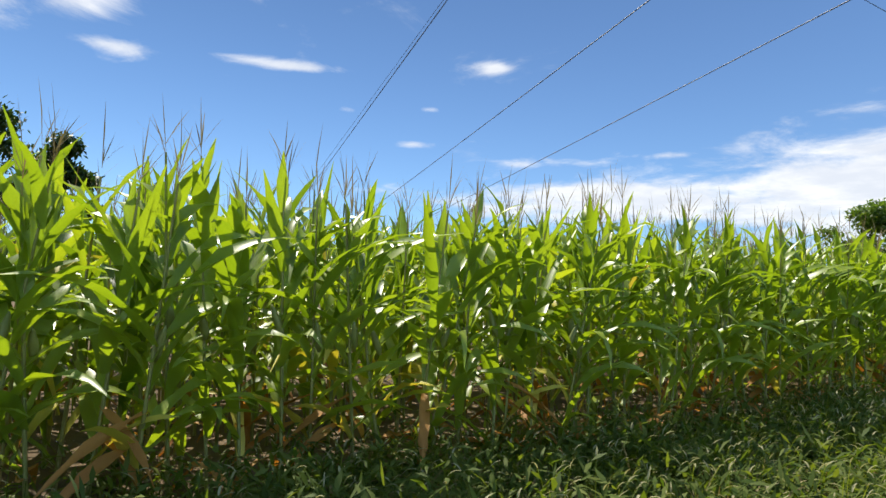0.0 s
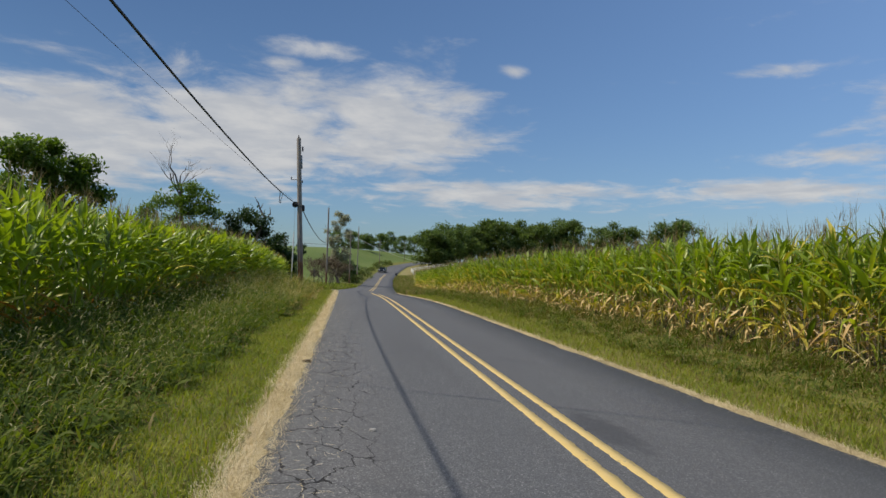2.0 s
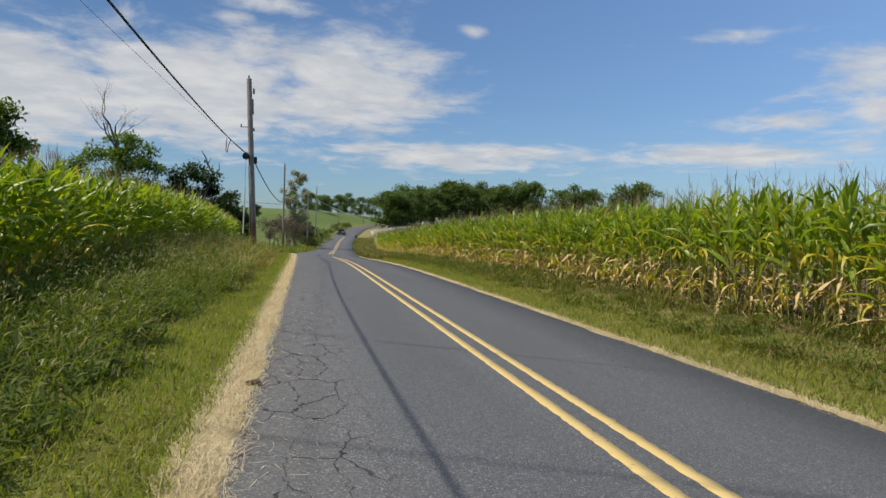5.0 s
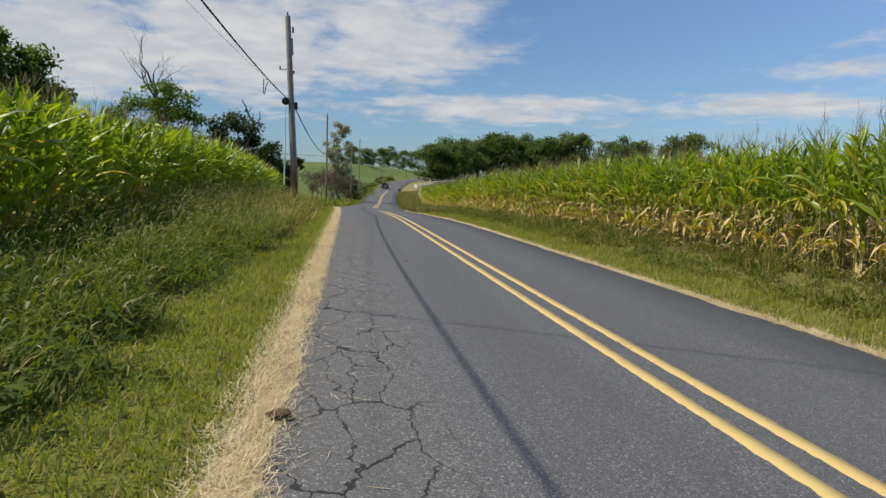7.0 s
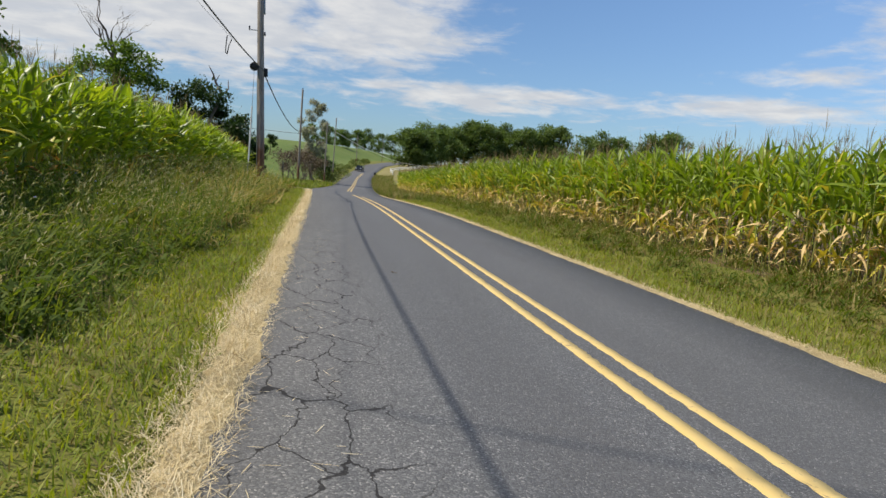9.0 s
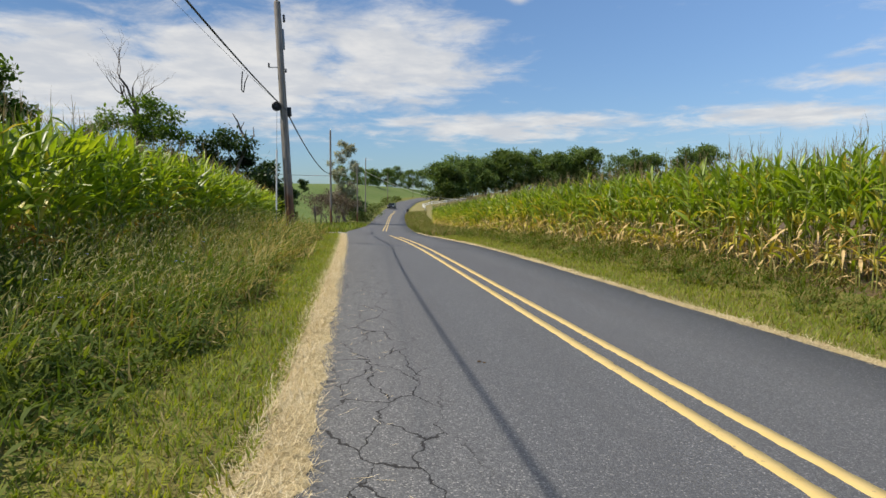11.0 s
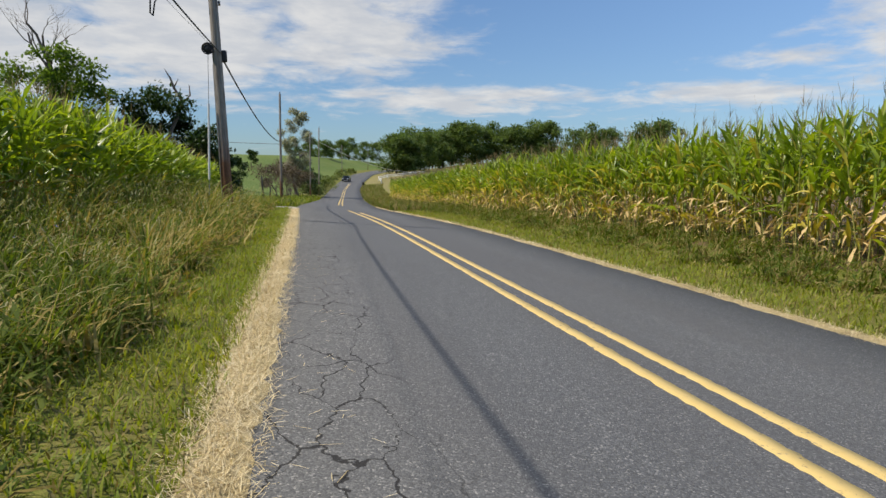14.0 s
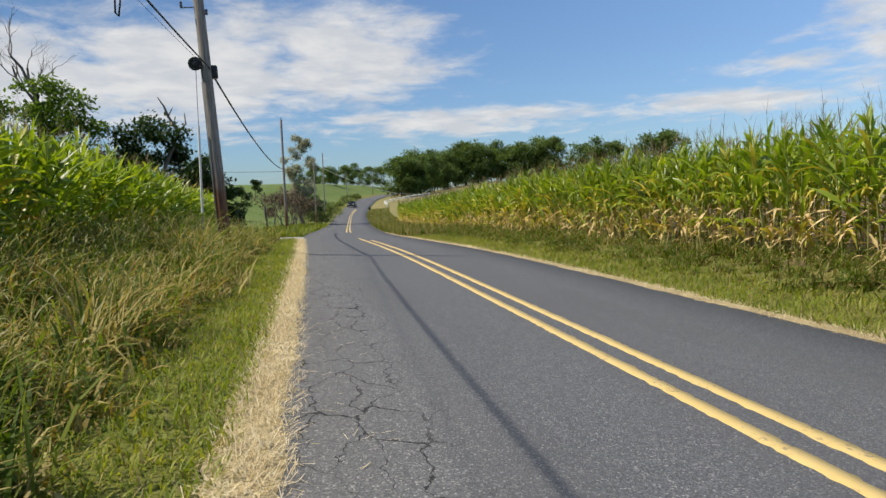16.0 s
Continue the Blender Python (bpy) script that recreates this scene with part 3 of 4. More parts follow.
def corn_arrays(pos, height, rich, dryness, tassel=True, lod=0):
    """Plants at pos (n, 3). rich: leaves a plant; dryness 0..1: how far up the dry leaves go. Returns chunks."""
    n = len(pos)
    chunks = []
    lean = RNG.normal(0, 0.045, (n, 2)) * height[:, None]
    top = pos + np.stack([lean[:, 0], lean[:, 1], height * 0.90], 1)
    low = 0.0 if lod == 0 else 0.45
    foot = pos + (top - pos) * low
    chunks.append(prisms(foot, top, np.full(n, 0.016), np.full(n, 0.007), 3, 4 if lod == 0 else 3))
    a0 = RNG.uniform(0, 2 * np.pi, n)
    segs = (6 if len(pos) == 1 else 4) if lod == 0 else 3
    for k in range(rich):
        q = (k + 0.5) / rich
        frac = low + (1 - low) * (0.05 + 0.84 * q)
        here = pos + (top - pos) * frac + RNG.normal(0, 0.012, (n, 3))
        keep = RNG.random(n) > 0.05
        mid_ = np.sin(np.pi * np.clip(frac * 0.9 + 0.08, 0, 1))
        ln = (0.50 + 0.52 * mid_) * (1 - 0.38 * ease(frac, 0.6, 0.95)) * RNG.uniform(0.75, 1.15, n)
        wd = (0.080 + 0.048 * mid_) * 0.84 * RNG.uniform(0.8, 1.2, n)
        up = ease(frac, 0.45, 1.0)
        tilt = np.radians(RNG.normal(27 - 14 * up, 9, n))
        curl = np.radians(np.abs(RNG.normal(80 - 62 * up, 30, n)))
        az_ = a0 + np.pi * (k % 2) + RNG.normal(0, 0.45, n)
        dry_line = dryness * 0.62
        r = RNG.random(n)
        d = frac + RNG.normal(0, 0.07, n)
        mat = np.where(d < dry_line, np.where(r < (0.66 if dryness > 0.4 else 0.45), 2, np.where(r < (0.86 if dryness > 0.4 else 0.60), 1, 0)), np.where(d < dry_line + 0.12, np.where(r < 0.25, 1, np.where(r < 0.32, 2, 0)), np.where(r < 0.012 + 0.25 * dryness ** 3, 1, 0)))
        hang = (mat == 2)
        tilt = np.where(hang, RNG.uniform(0.9, 2.5, n), tilt)
        ln = np.where(hang, ln * RNG.uniform(0.35 if dryness > 0.4 else 0.7, 0.8, n), ln)
        curl = np.where(hang, np.clip(RNG.uniform(1.9, 3.0, n) - tilt, 0.1, 1.6), curl)
        wd = np.where(hang, wd * RNG.uniform(0.28 if dryness > 0.4 else 0.7, 0.66 if dryness > 0.4 else 1.1, n), wd)
        c = ribbons(here[keep], az_[keep], tilt[keep], curl[keep], ln[keep], wd[keep], segs, 0.45 if lod == 0 else 0.0, mat[keep],
                    RNG.normal(0, 0.5, keep.sum()), 1.25, wave=0.35 if lod == 0 else 0.0)
        chunks.append(c)
    if tassel:
        for j in range(6 if lod == 0 else 4):
            ln = RNG.uniform(0.26, 0.42, n) * (1.15 if j == 0 else 0.75)
            b = top + np.stack([np.zeros(n), np.zeros(n), RNG.uniform(-0.02, 0.10, n)], 1)
            chunks.append(ribbons(b, RNG.uniform(0, 6.28, n), np.full(n, 0.08) if j == 0 else RNG.uniform(0.25, 0.7, n), RNG.uniform(0.0, 0.35, n), ln,
                                  np.full(n, 0.009 if lod == 0 else 0.013), 2, 0.0, 4))
    return chunks


CORN_MATS = [CORN, CORN_YELLOW, CORN_DRY, STALK, TASSEL]
WEST_MATS = [CORN, CORN_YELLOW, CORN_RUST, STALK, TASSEL]


def rows_of(s0, count, gap, y0, y1, space, taper=None):
    out = []
    for r in range(count):
        ys = np.arange(y0, y1, space) + RNG.normal(0, space * 0.2, len(np.arange(y0, y1, space)))
        s = s0 + r * gap + RNG.normal(0, 0.05, len(ys))
        x = s + road_x(ys)
        if taper is not None:
            k = taper(s, ys)
            x, ys = x[k], ys[k]
        out.append(np.stack([x, ys, ground(x, ys) - 0.02], 1))
    return np.concatenate(out)


def stand(x, y):
    """How tall the corn stands: it is lower at the near end of the west field."""
    return np.where(x < 0, 0.94 + 0.07 * ease(y, 0, 4), 1.0)


def corn_field(name, near, far_, h, dry, label, rich=11):
    chunks = corn_arrays(near, h * stand(near[:, 0], near[:, 1]) * RNG.normal(1, 0.06, len(near)), rich, dry)
    chunks += corn_arrays(far_, h * stand(far_[:, 0], far_[:, 1]) * RNG.normal(1, 0.06, len(far_)), 5, dry, lod=1)
    v, f, i = join(chunks)
    ob = mesh_object(name, v, f, CORN_MATS if dry > 0.4 else WEST_MATS, i)
    return tagged(ob, label, "corn", kind="stuff")


LEFT_EDGE, RIGHT_EDGE = -4.4, 9.7
corn_field("corn_rows_west", rows_of(LEFT_EDGE - 0.45, 6, -0.75, -9, 56, 0.28), rows_of(LEFT_EDGE - 4.9, 11, -0.8, -22, 56, 0.30), 2.38, 0.27,
           "dense field of tall green tasselled corn on a low bank")
corn_field("corn_rows_east", rows_of(RIGHT_EDGE + 0.35, 4, 0.72, 2, 108, 0.25), rows_of(RIGHT_EDGE + 3.3, 10, 0.85, 12, 116, 0.36), 2.86, 0.66,
           "field of green corn with yellowed and dry lower leaves", 11)


def corn_plant(variant, dry):
    """One plant of the outer row, leaf by leaf."""
    root = empty("corn_plant")
    h = (2.38 if dry < 0.4 else 2.86) * (0.94 + 0.04 * variant)
    chunks = corn_arrays(np.zeros((1, 3)), np.array([h]), 17, dry)
    names = ["stalk"] + ["leaf"] * (len(chunks) - 7)
    tass = chunks[-6:]
    mats = CORN_MATS if dry > 0.4 else WEST_MATS
    for nm, (v, f, i) in zip(names, chunks[:-6]):
        if len(v):
            mesh_object(nm, v, f, mats, i, root)
    v, f, i = join(tass)
    mesh_object("tassel", v, f, mats, i, root)
    bm = bmesh.new()
    lathe(bm, [(0.012, 0), (0.028, 0.05), (0.030, 0.13), (0.018, 0.21), (0.006, 0.25)], 7)
    bmesh.ops.rotate(bm, cent=(0, 0, 0), matrix=Matrix.Rotation(0.35, 3, "X"), verts=bm.verts)
    bmesh.ops.translate(bm, vec=(0.0, -0.02, h * 0.42), verts=bm.verts)
    part("ear", bm, CORN_YELLOW if dry > 0.4 else STALK, root, "husked ear of corn")
    return root


for s_row, y0, space, count, dry, lab, grp in ((LEFT_EDGE, -2.0, 0.25, 80, 0.27, "tall green corn plant with tassel at the field edge", "outer row of the west field"),
                                               (RIGHT_EDGE, 15.0, 0.24, 95, 0.66, "corn plant with green top and dry tan lower leaves", "outer row of the east field")):
    kinds = [corn_plant(i, dry) for i in range(5)]
    for j in range(count):
        y = y0 + j * space + RNG.normal(0, 0.03)
        x = s_row + RNG.normal(0, 0.06) + float(road_x(y))
        m = pose(x, y, float(ground(x, y)) - 0.02, RNG.normal(0, 2.5), RNG.normal(0, 2.5), RNG.uniform(0, 360)) @ Matrix.Diagonal((1, 1, float(stand(x, y)), 1))
        ob = kinds[j] if j < 5 else copy_thing(kinds[int(RNG.integers(5))], m)
        ob.matrix_basis = m
        tagged(ob, lab, "corn plant", grp)
# the rest of the two outer rows
corn_l = np.concatenate([rows_of(LEFT_EDGE, 1, 0.7, -9, -2.0, 0.25), rows_of(LEFT_EDGE, 1, 0.7, 18.0, 56, 0.25)])
corn_r = np.concatenate([rows_of(RIGHT_EDGE, 1, 0.7, 8, 15, 0.24), rows_of(RIGHT_EDGE, 1, 0.7, 37.8, 108, 0.24)])
for nm, p, dry, lab in (("corn_row_west", corn_l, 0.27, "outer row of tall green corn"), ("corn_row_east", corn_r, 0.66, "outer row of corn with dry lower leaves")):
    v, f, i = join(corn_arrays(p, (2.38 if dry < 0.4 else 2.86) * RNG.normal(1, 0.06, len(p)), 17, dry))
    tagged(mesh_object(nm, v, f, CORN_MATS if dry > 0.4 else WEST_MATS, i), lab, "corn", kind="stuff")

# ---- grass and straw ----


def scatter(n, s0, s1, y0, y1, near=0.0):
    """Random spots; near > 0 crowds them to small y."""
    u = RNG.random(n) ** (1 + near)
    y = y0 + u * (y1 - y0)
    s = RNG.uniform(s0, s1, n)
    x = s + road_x(y)
    return np.stack([x, y, ground(x, y) - 0.015], 1), s, y


def grass(name, spots, length, width, mats, weights, label, segs=3, tilt=(0.25, 0.2), curl=(0.8, 0.4), lean=None):
    n = len(spots)
    mat = RNG.choice(len(mats), n, p=weights)
    azim = RNG.uniform(0, 6.28, n) if lean is None else RNG.normal(lean, 1.7 if np.isscalar(lean) else 0.75, n)
    v, f, i = ribbons(spots, azim, np.abs(RNG.normal(*tilt, n)), np.abs(RNG.normal(*curl, n)), length, width, segs, 0.0, mat, RNG.normal(0, 0.5, n), 1.3)
    return tagged(mesh_object(name, v, f, mats, i), label, "grass", kind="stuff")


def clumpy(x, y, scale):
    return np.array([noise.noise((a * scale, b * scale, 3.3)) for a, b in zip(x, y)]) * 0.5 + 0.5


def grown(y):
    """How far the growth on the bank has come up along the road."""
    return 0.32 + 0.28 * ease(y, 2, 12) + 0.45 * ease(y, 14, 32)


def tall_bank(name, n, s0, s1, y0, y1, h, tan, label, near, lean, weeds=0.4, tails=20, ripe=TALL_TAN):
    p, s, y = scatter(n, s0, s1, y0, y1, near)
    # blades stand in tufts that open outwards and hang over towards the road
    tufts, ts, ty = scatter(max(40, n // 85), s0, s1, y0, y1, near)
    own = RNG.integers(0, len(tufts), n)
    loose = RNG.random(n) < 0.22
    off = RNG.normal(0, 0.13, (n, 2))
    px = np.where(loose, p[:, 0], tufts[own, 0] + off[:, 0])
    y = np.where(loose, y, tufts[own, 1] + off[:, 1])
    s = px - road_x(y)
    p = np.stack([px, y, ground(px, y) - 0.015], 1)
    side = 0.25 if s0 < 0 else 3.0
    azim = np.where(loose, RNG.normal(side, 1.5, n), np.arctan2(off[:, 1] + 0.10 * math.sin(side), off[:, 0] + 0.10 * math.cos(side)))
    c = clumpy(p[:, 0], p[:, 1], 0.9)
    ln = h * (0.22 + 1.3 * c ** 1.5) * RNG.uniform(0.6, 1.2, n) * np.clip(0.45 + np.minimum(np.abs(s - s0) * 2, np.abs(s - s1) * 1.5), 0.45, 1.0) * np.where(loose, 1.0, RNG.uniform(0.55, 1.5, len(tufts))[own])
    ln = ln * grown(y) if s0 < 0 else ln * (0.55 + 0.6 * ease(s, 7.6, 9.4))
    k = RNG.random(n) < 0.25 + 1.1 * c
    p, ln, y, azim = p[k], ln[k], y[k], azim[k]
    grass(name, p, ln, np.full(len(p), 0.014) * RNG.uniform(0.5, 1.7, len(p)) * (1 + np.clip((y - 15) / 30, 0, 1.2)), [TALL, ripe], [1 - tan, tan], label, lean=azim, tilt=(0.50, 0.35), curl=(1.6, 0.8))
    # broad-leaved weeds between the blades
    m = int(len(p) * weeds)
    q = p[RNG.choice(len(p), m)] + np.stack([RNG.normal(0, 0.05, m), RNG.normal(0, 0.05, m), h * RNG.uniform(0.08, 0.75, m) ** 1.2 * grown(p[:m, 1])], 1)
    v, f, i = ribbons(q, RNG.uniform(0, 6.28, m), RNG.uniform(0.5, 1.6, m), RNG.normal(0.5, 0.4, m), RNG.uniform(0.06, 0.18, m), RNG.uniform(0.014, 0.040, m), 2, 0.0, 0, RNG.normal(0, 0.6, m), tip=0.1)
    tagged(mesh_object(name.replace("grass", "weeds"), v, f, [WEED], i), "broad-leaved green weeds mixed into the grass", "weeds", kind="stuff")
    # foxtails: a thin stem with a nodding furry head
    m = len(p) // tails
    q = p[RNG.choice(len(p), m, replace=False)]
    az_ = RNG.normal(lean, 1.5, m)
    tl, cu, L = np.abs(RNG.normal(0.2, 0.12, m)), np.abs(RNG.normal(0.55, 0.2, m)), h * RNG.uniform(0.7, 1.2, m) * (0.15 + grown(q[:, 1]))
    stems = ribbons(q, az_, tl, cu, L, np.full(m, 0.005), 4, 0.0, 0, tip=0.8)
    tips = stems[0].reshape(m, 5, 2, 3)[:, -1].mean(1)
    heads = ribbons(tips, az_, tl + cu, np.abs(RNG.normal(0.9, 0.3, m)), RNG.uniform(0.05, 0.10, m), RNG.uniform(0.010, 0.017, m), 3, 0.6, 1, tip=0.35)
    v, f, i = join([stems, heads])
    tagged(mesh_object(name.replace("grass", "foxtails"), v, f, [TALL, HEAD], i), "nodding pale foxtail seed heads among the grass", "grass", kind="stuff")


tall_bank("tall_grass_west", 90000, -4.6, -1.15, -4.0, 26.0, 0.76, 0.20, "tall uncut green grass on the roadside bank", 0.15, 1.2, 0.8, 17)
tall_bank("seeding_grass_west", 48000, -4.6, -1.05, 21.0, 50.0, 0.72, 0.62, "tall tan seeding grass on the roadside bank", 0.3, 1.2, 0.12, 12, SEED)
tall_bank("tall_grass_east", 44000, 7.2, 10.0, 7.0, 60.0, 0.52, 0.5, "rough grass at the foot of the corn", 0.5, 4.5)
p, s, y = scatter(16000, 5.95, 10.5, 60.0, 165.0, 0.3)
grass("far_grass_east", p, RNG.uniform(0.25, 0.7, len(p)), np.full(len(p), 0.05), [TALL, TALL_TAN], [0.5, 0.5], "rough tan grass at the far field edge", 2)
p, s, y = scatter(90000, -1.30, -0.20, 0.0, 52.0, 1.0)
grass("mown_grass_west", p, RNG.uniform(0.05, 0.14, len(p)), RNG.uniform(0.004, 0.008, len(p)) * (1 + y / 25), [MOWN, TALL_TAN], [0.86, 0.14], "short mown grass beside the road", 2, (0.45, 0.3))
p, s, y = scatter(38000, 6.05, 7.9, 8.0, 62.0, 0.6)
grass("mown_grass_east", p, RNG.uniform(0.07, 0.20, len(p)), RNG.uniform(0.005, 0.010, len(p)) * (1 + y / 25), [MOWN, TALL_TAN], [0.75, 0.25], "short mown grass beside the road", 2, (0.45, 0.3))
p, s, y = scatter(9000, -4.5, 0.0, 54.5, 110.0, 0.2)
grass("verge_grass_west", p, RNG.uniform(0.2, 0.75, len(p)), np.full(len(p), 0.05), [TALL, MOWN, TALL_TAN], [0.55, 0.35, 0.10], "rough green verge grass beyond the field entrance", 2)


def straw_strip(name, s0, s1, y0, y1, n, label):
    e = np.arange(y0, y1, 0.12)
    wob = RNG.normal(0, 0.02, (2, len(e))) + 0.22 * np.stack([np.array([noise.noise((b * 0.9, k, 0)) for b in e]) for k in (0.5, 7.5)]) * np.array([[0.9], [0.28]])
    t = np.linspace(0, 1, 5)
    S = (s0 + wob[0])[:, None] * (1 - t) + (s1 + wob[1])[:, None] * t
    Y = np.repeat(e[:, None], 5, 1)
    X = S + road_x(Y)
    Z = np.maximum(ground(X, Y), 0 * X - 9) + np.array([0.002, 0.010, 0.017, 0.016, 0.0135])[None, :] + np.abs(RNG.normal(0, 0.002, X.shape))
    v = np.stack([X, Y, Z], 2).reshape(-1, 3)
    i = np.arange(len(v)).reshape(X.shape)
    f = np.stack([i[:-1, :-1], i[:-1, 1:], i[1:, 1:], i[1:, :-1]], -1).reshape(-1, 4)
    q, ss, yy = scatter(n, s0 - 0.06, s1 + 0.04, y0, y1, 0.8)
    ss = (s0 + s1) / 2 + (s1 - s0) * (RNG.random(n) + RNG.random(n) - 1) * 0.85
    q[:, 0] = ss + road_x(yy)
    q[:, 2] = ground(q[:, 0], yy) + 0.012 + RNG.uniform(0, 0.018, n)
    r = ribbons(q, RNG.uniform(0, 6.28, n), RNG.normal(1.32, 0.32, n), RNG.normal(0.1, 0.3, n), RNG.uniform(0.03, 0.11, n), RNG.uniform(0.0016, 0.0042, n) * (1 + yy / 22), 1, 0.0, 1, tip=0.5)
    v, f, i = join([(v, f, np.zeros(len(f), int)), r])
    return tagged(mesh_object(name, v, f, [THATCH, STRAW], i), label, "straw", kind="stuff")


straw_strip("straw_west", -0.24, 0.05, -3.0, 51.0, 110000, "pale dry grass clippings along the road edge")
straw_strip("straw_east", 5.85, 6.13, 3.0, 75.0, 36000, "thin line of pale dry clippings along the road edge")
# stray clippings on the asphalt
q, ss, yy = scatter(420, 0.0, 0.6, 4.0, 30.0, 0.4)
q[:, 2] += 0.034
v, f, i = ribbons(q, RNG.uniform(0, 6.28, len(q)), np.full(len(q), 1.57), np.zeros(len(q)), RNG.uniform(0.04, 0.13, len(q)), np.full(len(q), 0.004), 2, 0, 0, tip=0.5)
tagged(mesh_object("stray_straw", v, f, [STRAW], i), "loose straws blown onto the asphalt", "straw", kind="stuff")

# ---- poles and wires ----


def utility_pole(x, y, height, lean=0.0, full=False, thick=1.0):
    root = empty("utility_pole", pose(x, y, float(ground(x, y)) - 0.1, 0, lean, 0))
    bm = bmesh.new()
    lathe(bm, [(0.155 * thick, 0), (0.15 * thick, 1.0), (0.135 * thick, height * 0.5), (0.118 * thick, height - 0.04), (0.10 * thick, height)], 14)
    part("pole_shaft", bm, POLE, root, "weathered grey wooden shaft")
    bm = bmesh.new()
    lathe(bm, [(0.018, 0), (0.05, 0.03), (0.03, 0.07), (0.045, 0.10), (0.02, 0.16)], 10, (0, 0, height))
    part("pin_insulator", bm, PORCELAIN, root)
    if full:
        bm = bmesh.new()
        box(bm, (0.09, 0.06, 0.75), (0.14, 0, height - 1.35), 0.012)
        part("cutout_bracket", bm, STEEL, root)
        bm = bmesh.new()
        lathe(bm, [(0.03, 0), (0.055, 0.04), (0.035, 0.08), (0.055, 0.13), (0.035, 0.17), (0.05, 0.24), (0.02, 0.28)], 10, (0.21, -0.02, height - 0.75))
        part("arrester", bm, PORCELAIN, root)
        bm = bmesh.new()
        box(bm, (0.36, 0.03, 0.03), (-0.27, -0.05, height - 2.35), 0.006)
        part("side_arm", bm, STEEL, root)
        bm = bmesh.new()
        lathe(bm, [(0.02, 0), (0.04, 0.03), (0.025, 0.07), (0.04, 0.11), (0.015, 0.15)], 10, (-0.42, -0.05, height - 2.34))
        part("spool_insulator", bm, PORCELAIN, root)
        bm = bmesh.new()
        lathe(bm, [(0.02, 0), (0.04, 0.03), (0.025, 0.07), (0.04, 0.11), (0.015, 0.15)], 10, (0.17, -0.05, height - 2.55))
        part("spool_insulator", bm, PORCELAIN, root)
        bm = bmesh.new()
        box(bm, (0.20, 0.16, 0.34), (0.17, 0.05, height - 3.95), 0.05)
        part("cable_splice", bm, CABLE, root, "black cable splice")
        v, f = tube([(-0.15, -0.03, 0.3), (-0.14, -0.03, 3), (-0.128, -0.03, height - 4.2)], [0.016] * 3, 6)
        mesh_object("ground_wire", v, f, STEEL, parent=root, smooth=True)
    return root


pole_1 = utility_pole(-1.95, 39.2, 8.75, -2.8, True)
tagged(pole_1, "weathered wooden utility pole with cables and brown foot", "utility pole", "poles along the road")
for x, y, h, lean in ((-1.65, 72.5, 8.75, 0.0), (0.9, 112.0, 9.2, 0.0), (2.3, 124.0, 10.8, 0.5), (10.2, 203.0, 8.6, 0.0), (23.0, 262.0, 8.8, 0.0), (34.5, 262.0, 7.6, 0.0)):
    tagged(utility_pole(x, y, h, lean, thick=0.66), "thin grey wooden utility pole on the verge", "utility pole", "poles along the road")

tagged(wire("telephone_cable", (-2.08, 39.1, 4.85), (-1.62, -15, 5.06), 0.92, 0.017, CABLE, 60, 8), "thick black telephone cable hanging between poles", "cable")
tagged(wire("telephone_cable", (-2.06, 39.3, 4.75), (-1.65, 72.4, 4.2), 0.55, 0.028, CABLE, 30), "thick black telephone cable hanging between poles", "cable")
tagged(wire("drop_wire", (-2.42, 39.0, 5.12), (-4.08, -13, 5.58), 0.4, 0.0042, WIRE, 60), "thin grey drop wire", "wire")
tagged(wire("drop_wire", (-2.40, 39.0, 5.05), (-2.10, 39.2, 4.82), 0.02, 0.018, CABLE, 6), "short black drop cable to the pole", "wire")
tagged(wire("service_wire", (-1.65, 72.4, 4.0), (-40, 95, 7.5), 0.5, 0.02, WIRE, 20), "thin wire leaving the pole over the pasture", "wire")
for a, b in (((10.0, 1.77, 9.2), (-75.0, 23.73, 9.2)), ((10.0, 5.97, 9.2), (-75.0, 30.55, 9.2)), ((10.0, 10.21, 9.2), (-75.0, 36.89, 9.2)), ((10.0, 2.48, 10.2), (-75.0, 23.81, 10.2))):
    tagged(wire("power_line", a, b, 0.15, 0.016 if a[2] < 10 else 0.008, WIRE, 40), "thin overhead power line crossing the field", "power line", "lines over the field")
tagged(wire("power_line", (2.3, 124.0, 7.2), (30.0, 200.0, 3.8), 1.4, 0.035, PALE, 30), "pale sunlit power line sagging across the road", "power line")

coil = empty("cable_coil", pose(-2.42, 39.1, 4.95))
bm = bmesh.new()
bmesh.ops.create_uvsphere(bm, u_segments=14, v_segments=8, radius=0.15)
bmesh.ops.scale(bm, vec=(1, 0.55, 0.9), verts=bm.verts)
part("coil_body", bm, CABLE, coil)
for r in (0.13, 0.16):
    v, f = tube([(r * math.cos(t), -0.06, r * math.sin(t)) for t in np.linspace(0, 6.283, 17)], [0.016] * 17, 6)
    mesh_object("cable_turn", v, f, CABLE, parent=coil, smooth=True)
tagged(coil, "coiled black cable hanging on the drop wire", "cable coil")

hook = empty("hanging_cable_end", pose(-2.62, 33.0, 4.96))
v, f = tube([(0, 0, 0), (-0.02, 0, -0.25), (-0.03, 0, -0.5), (0.02, 0, -0.56), (0.06, 0, -0.3), (0.10, 0.25, -0.06)], [0.016] * 6, 6)
mesh_object("loose_end", v, f, CABLE, parent=hook, smooth=True)
tagged(hook, "loose black cable end hanging from the drop wire", "cable end")

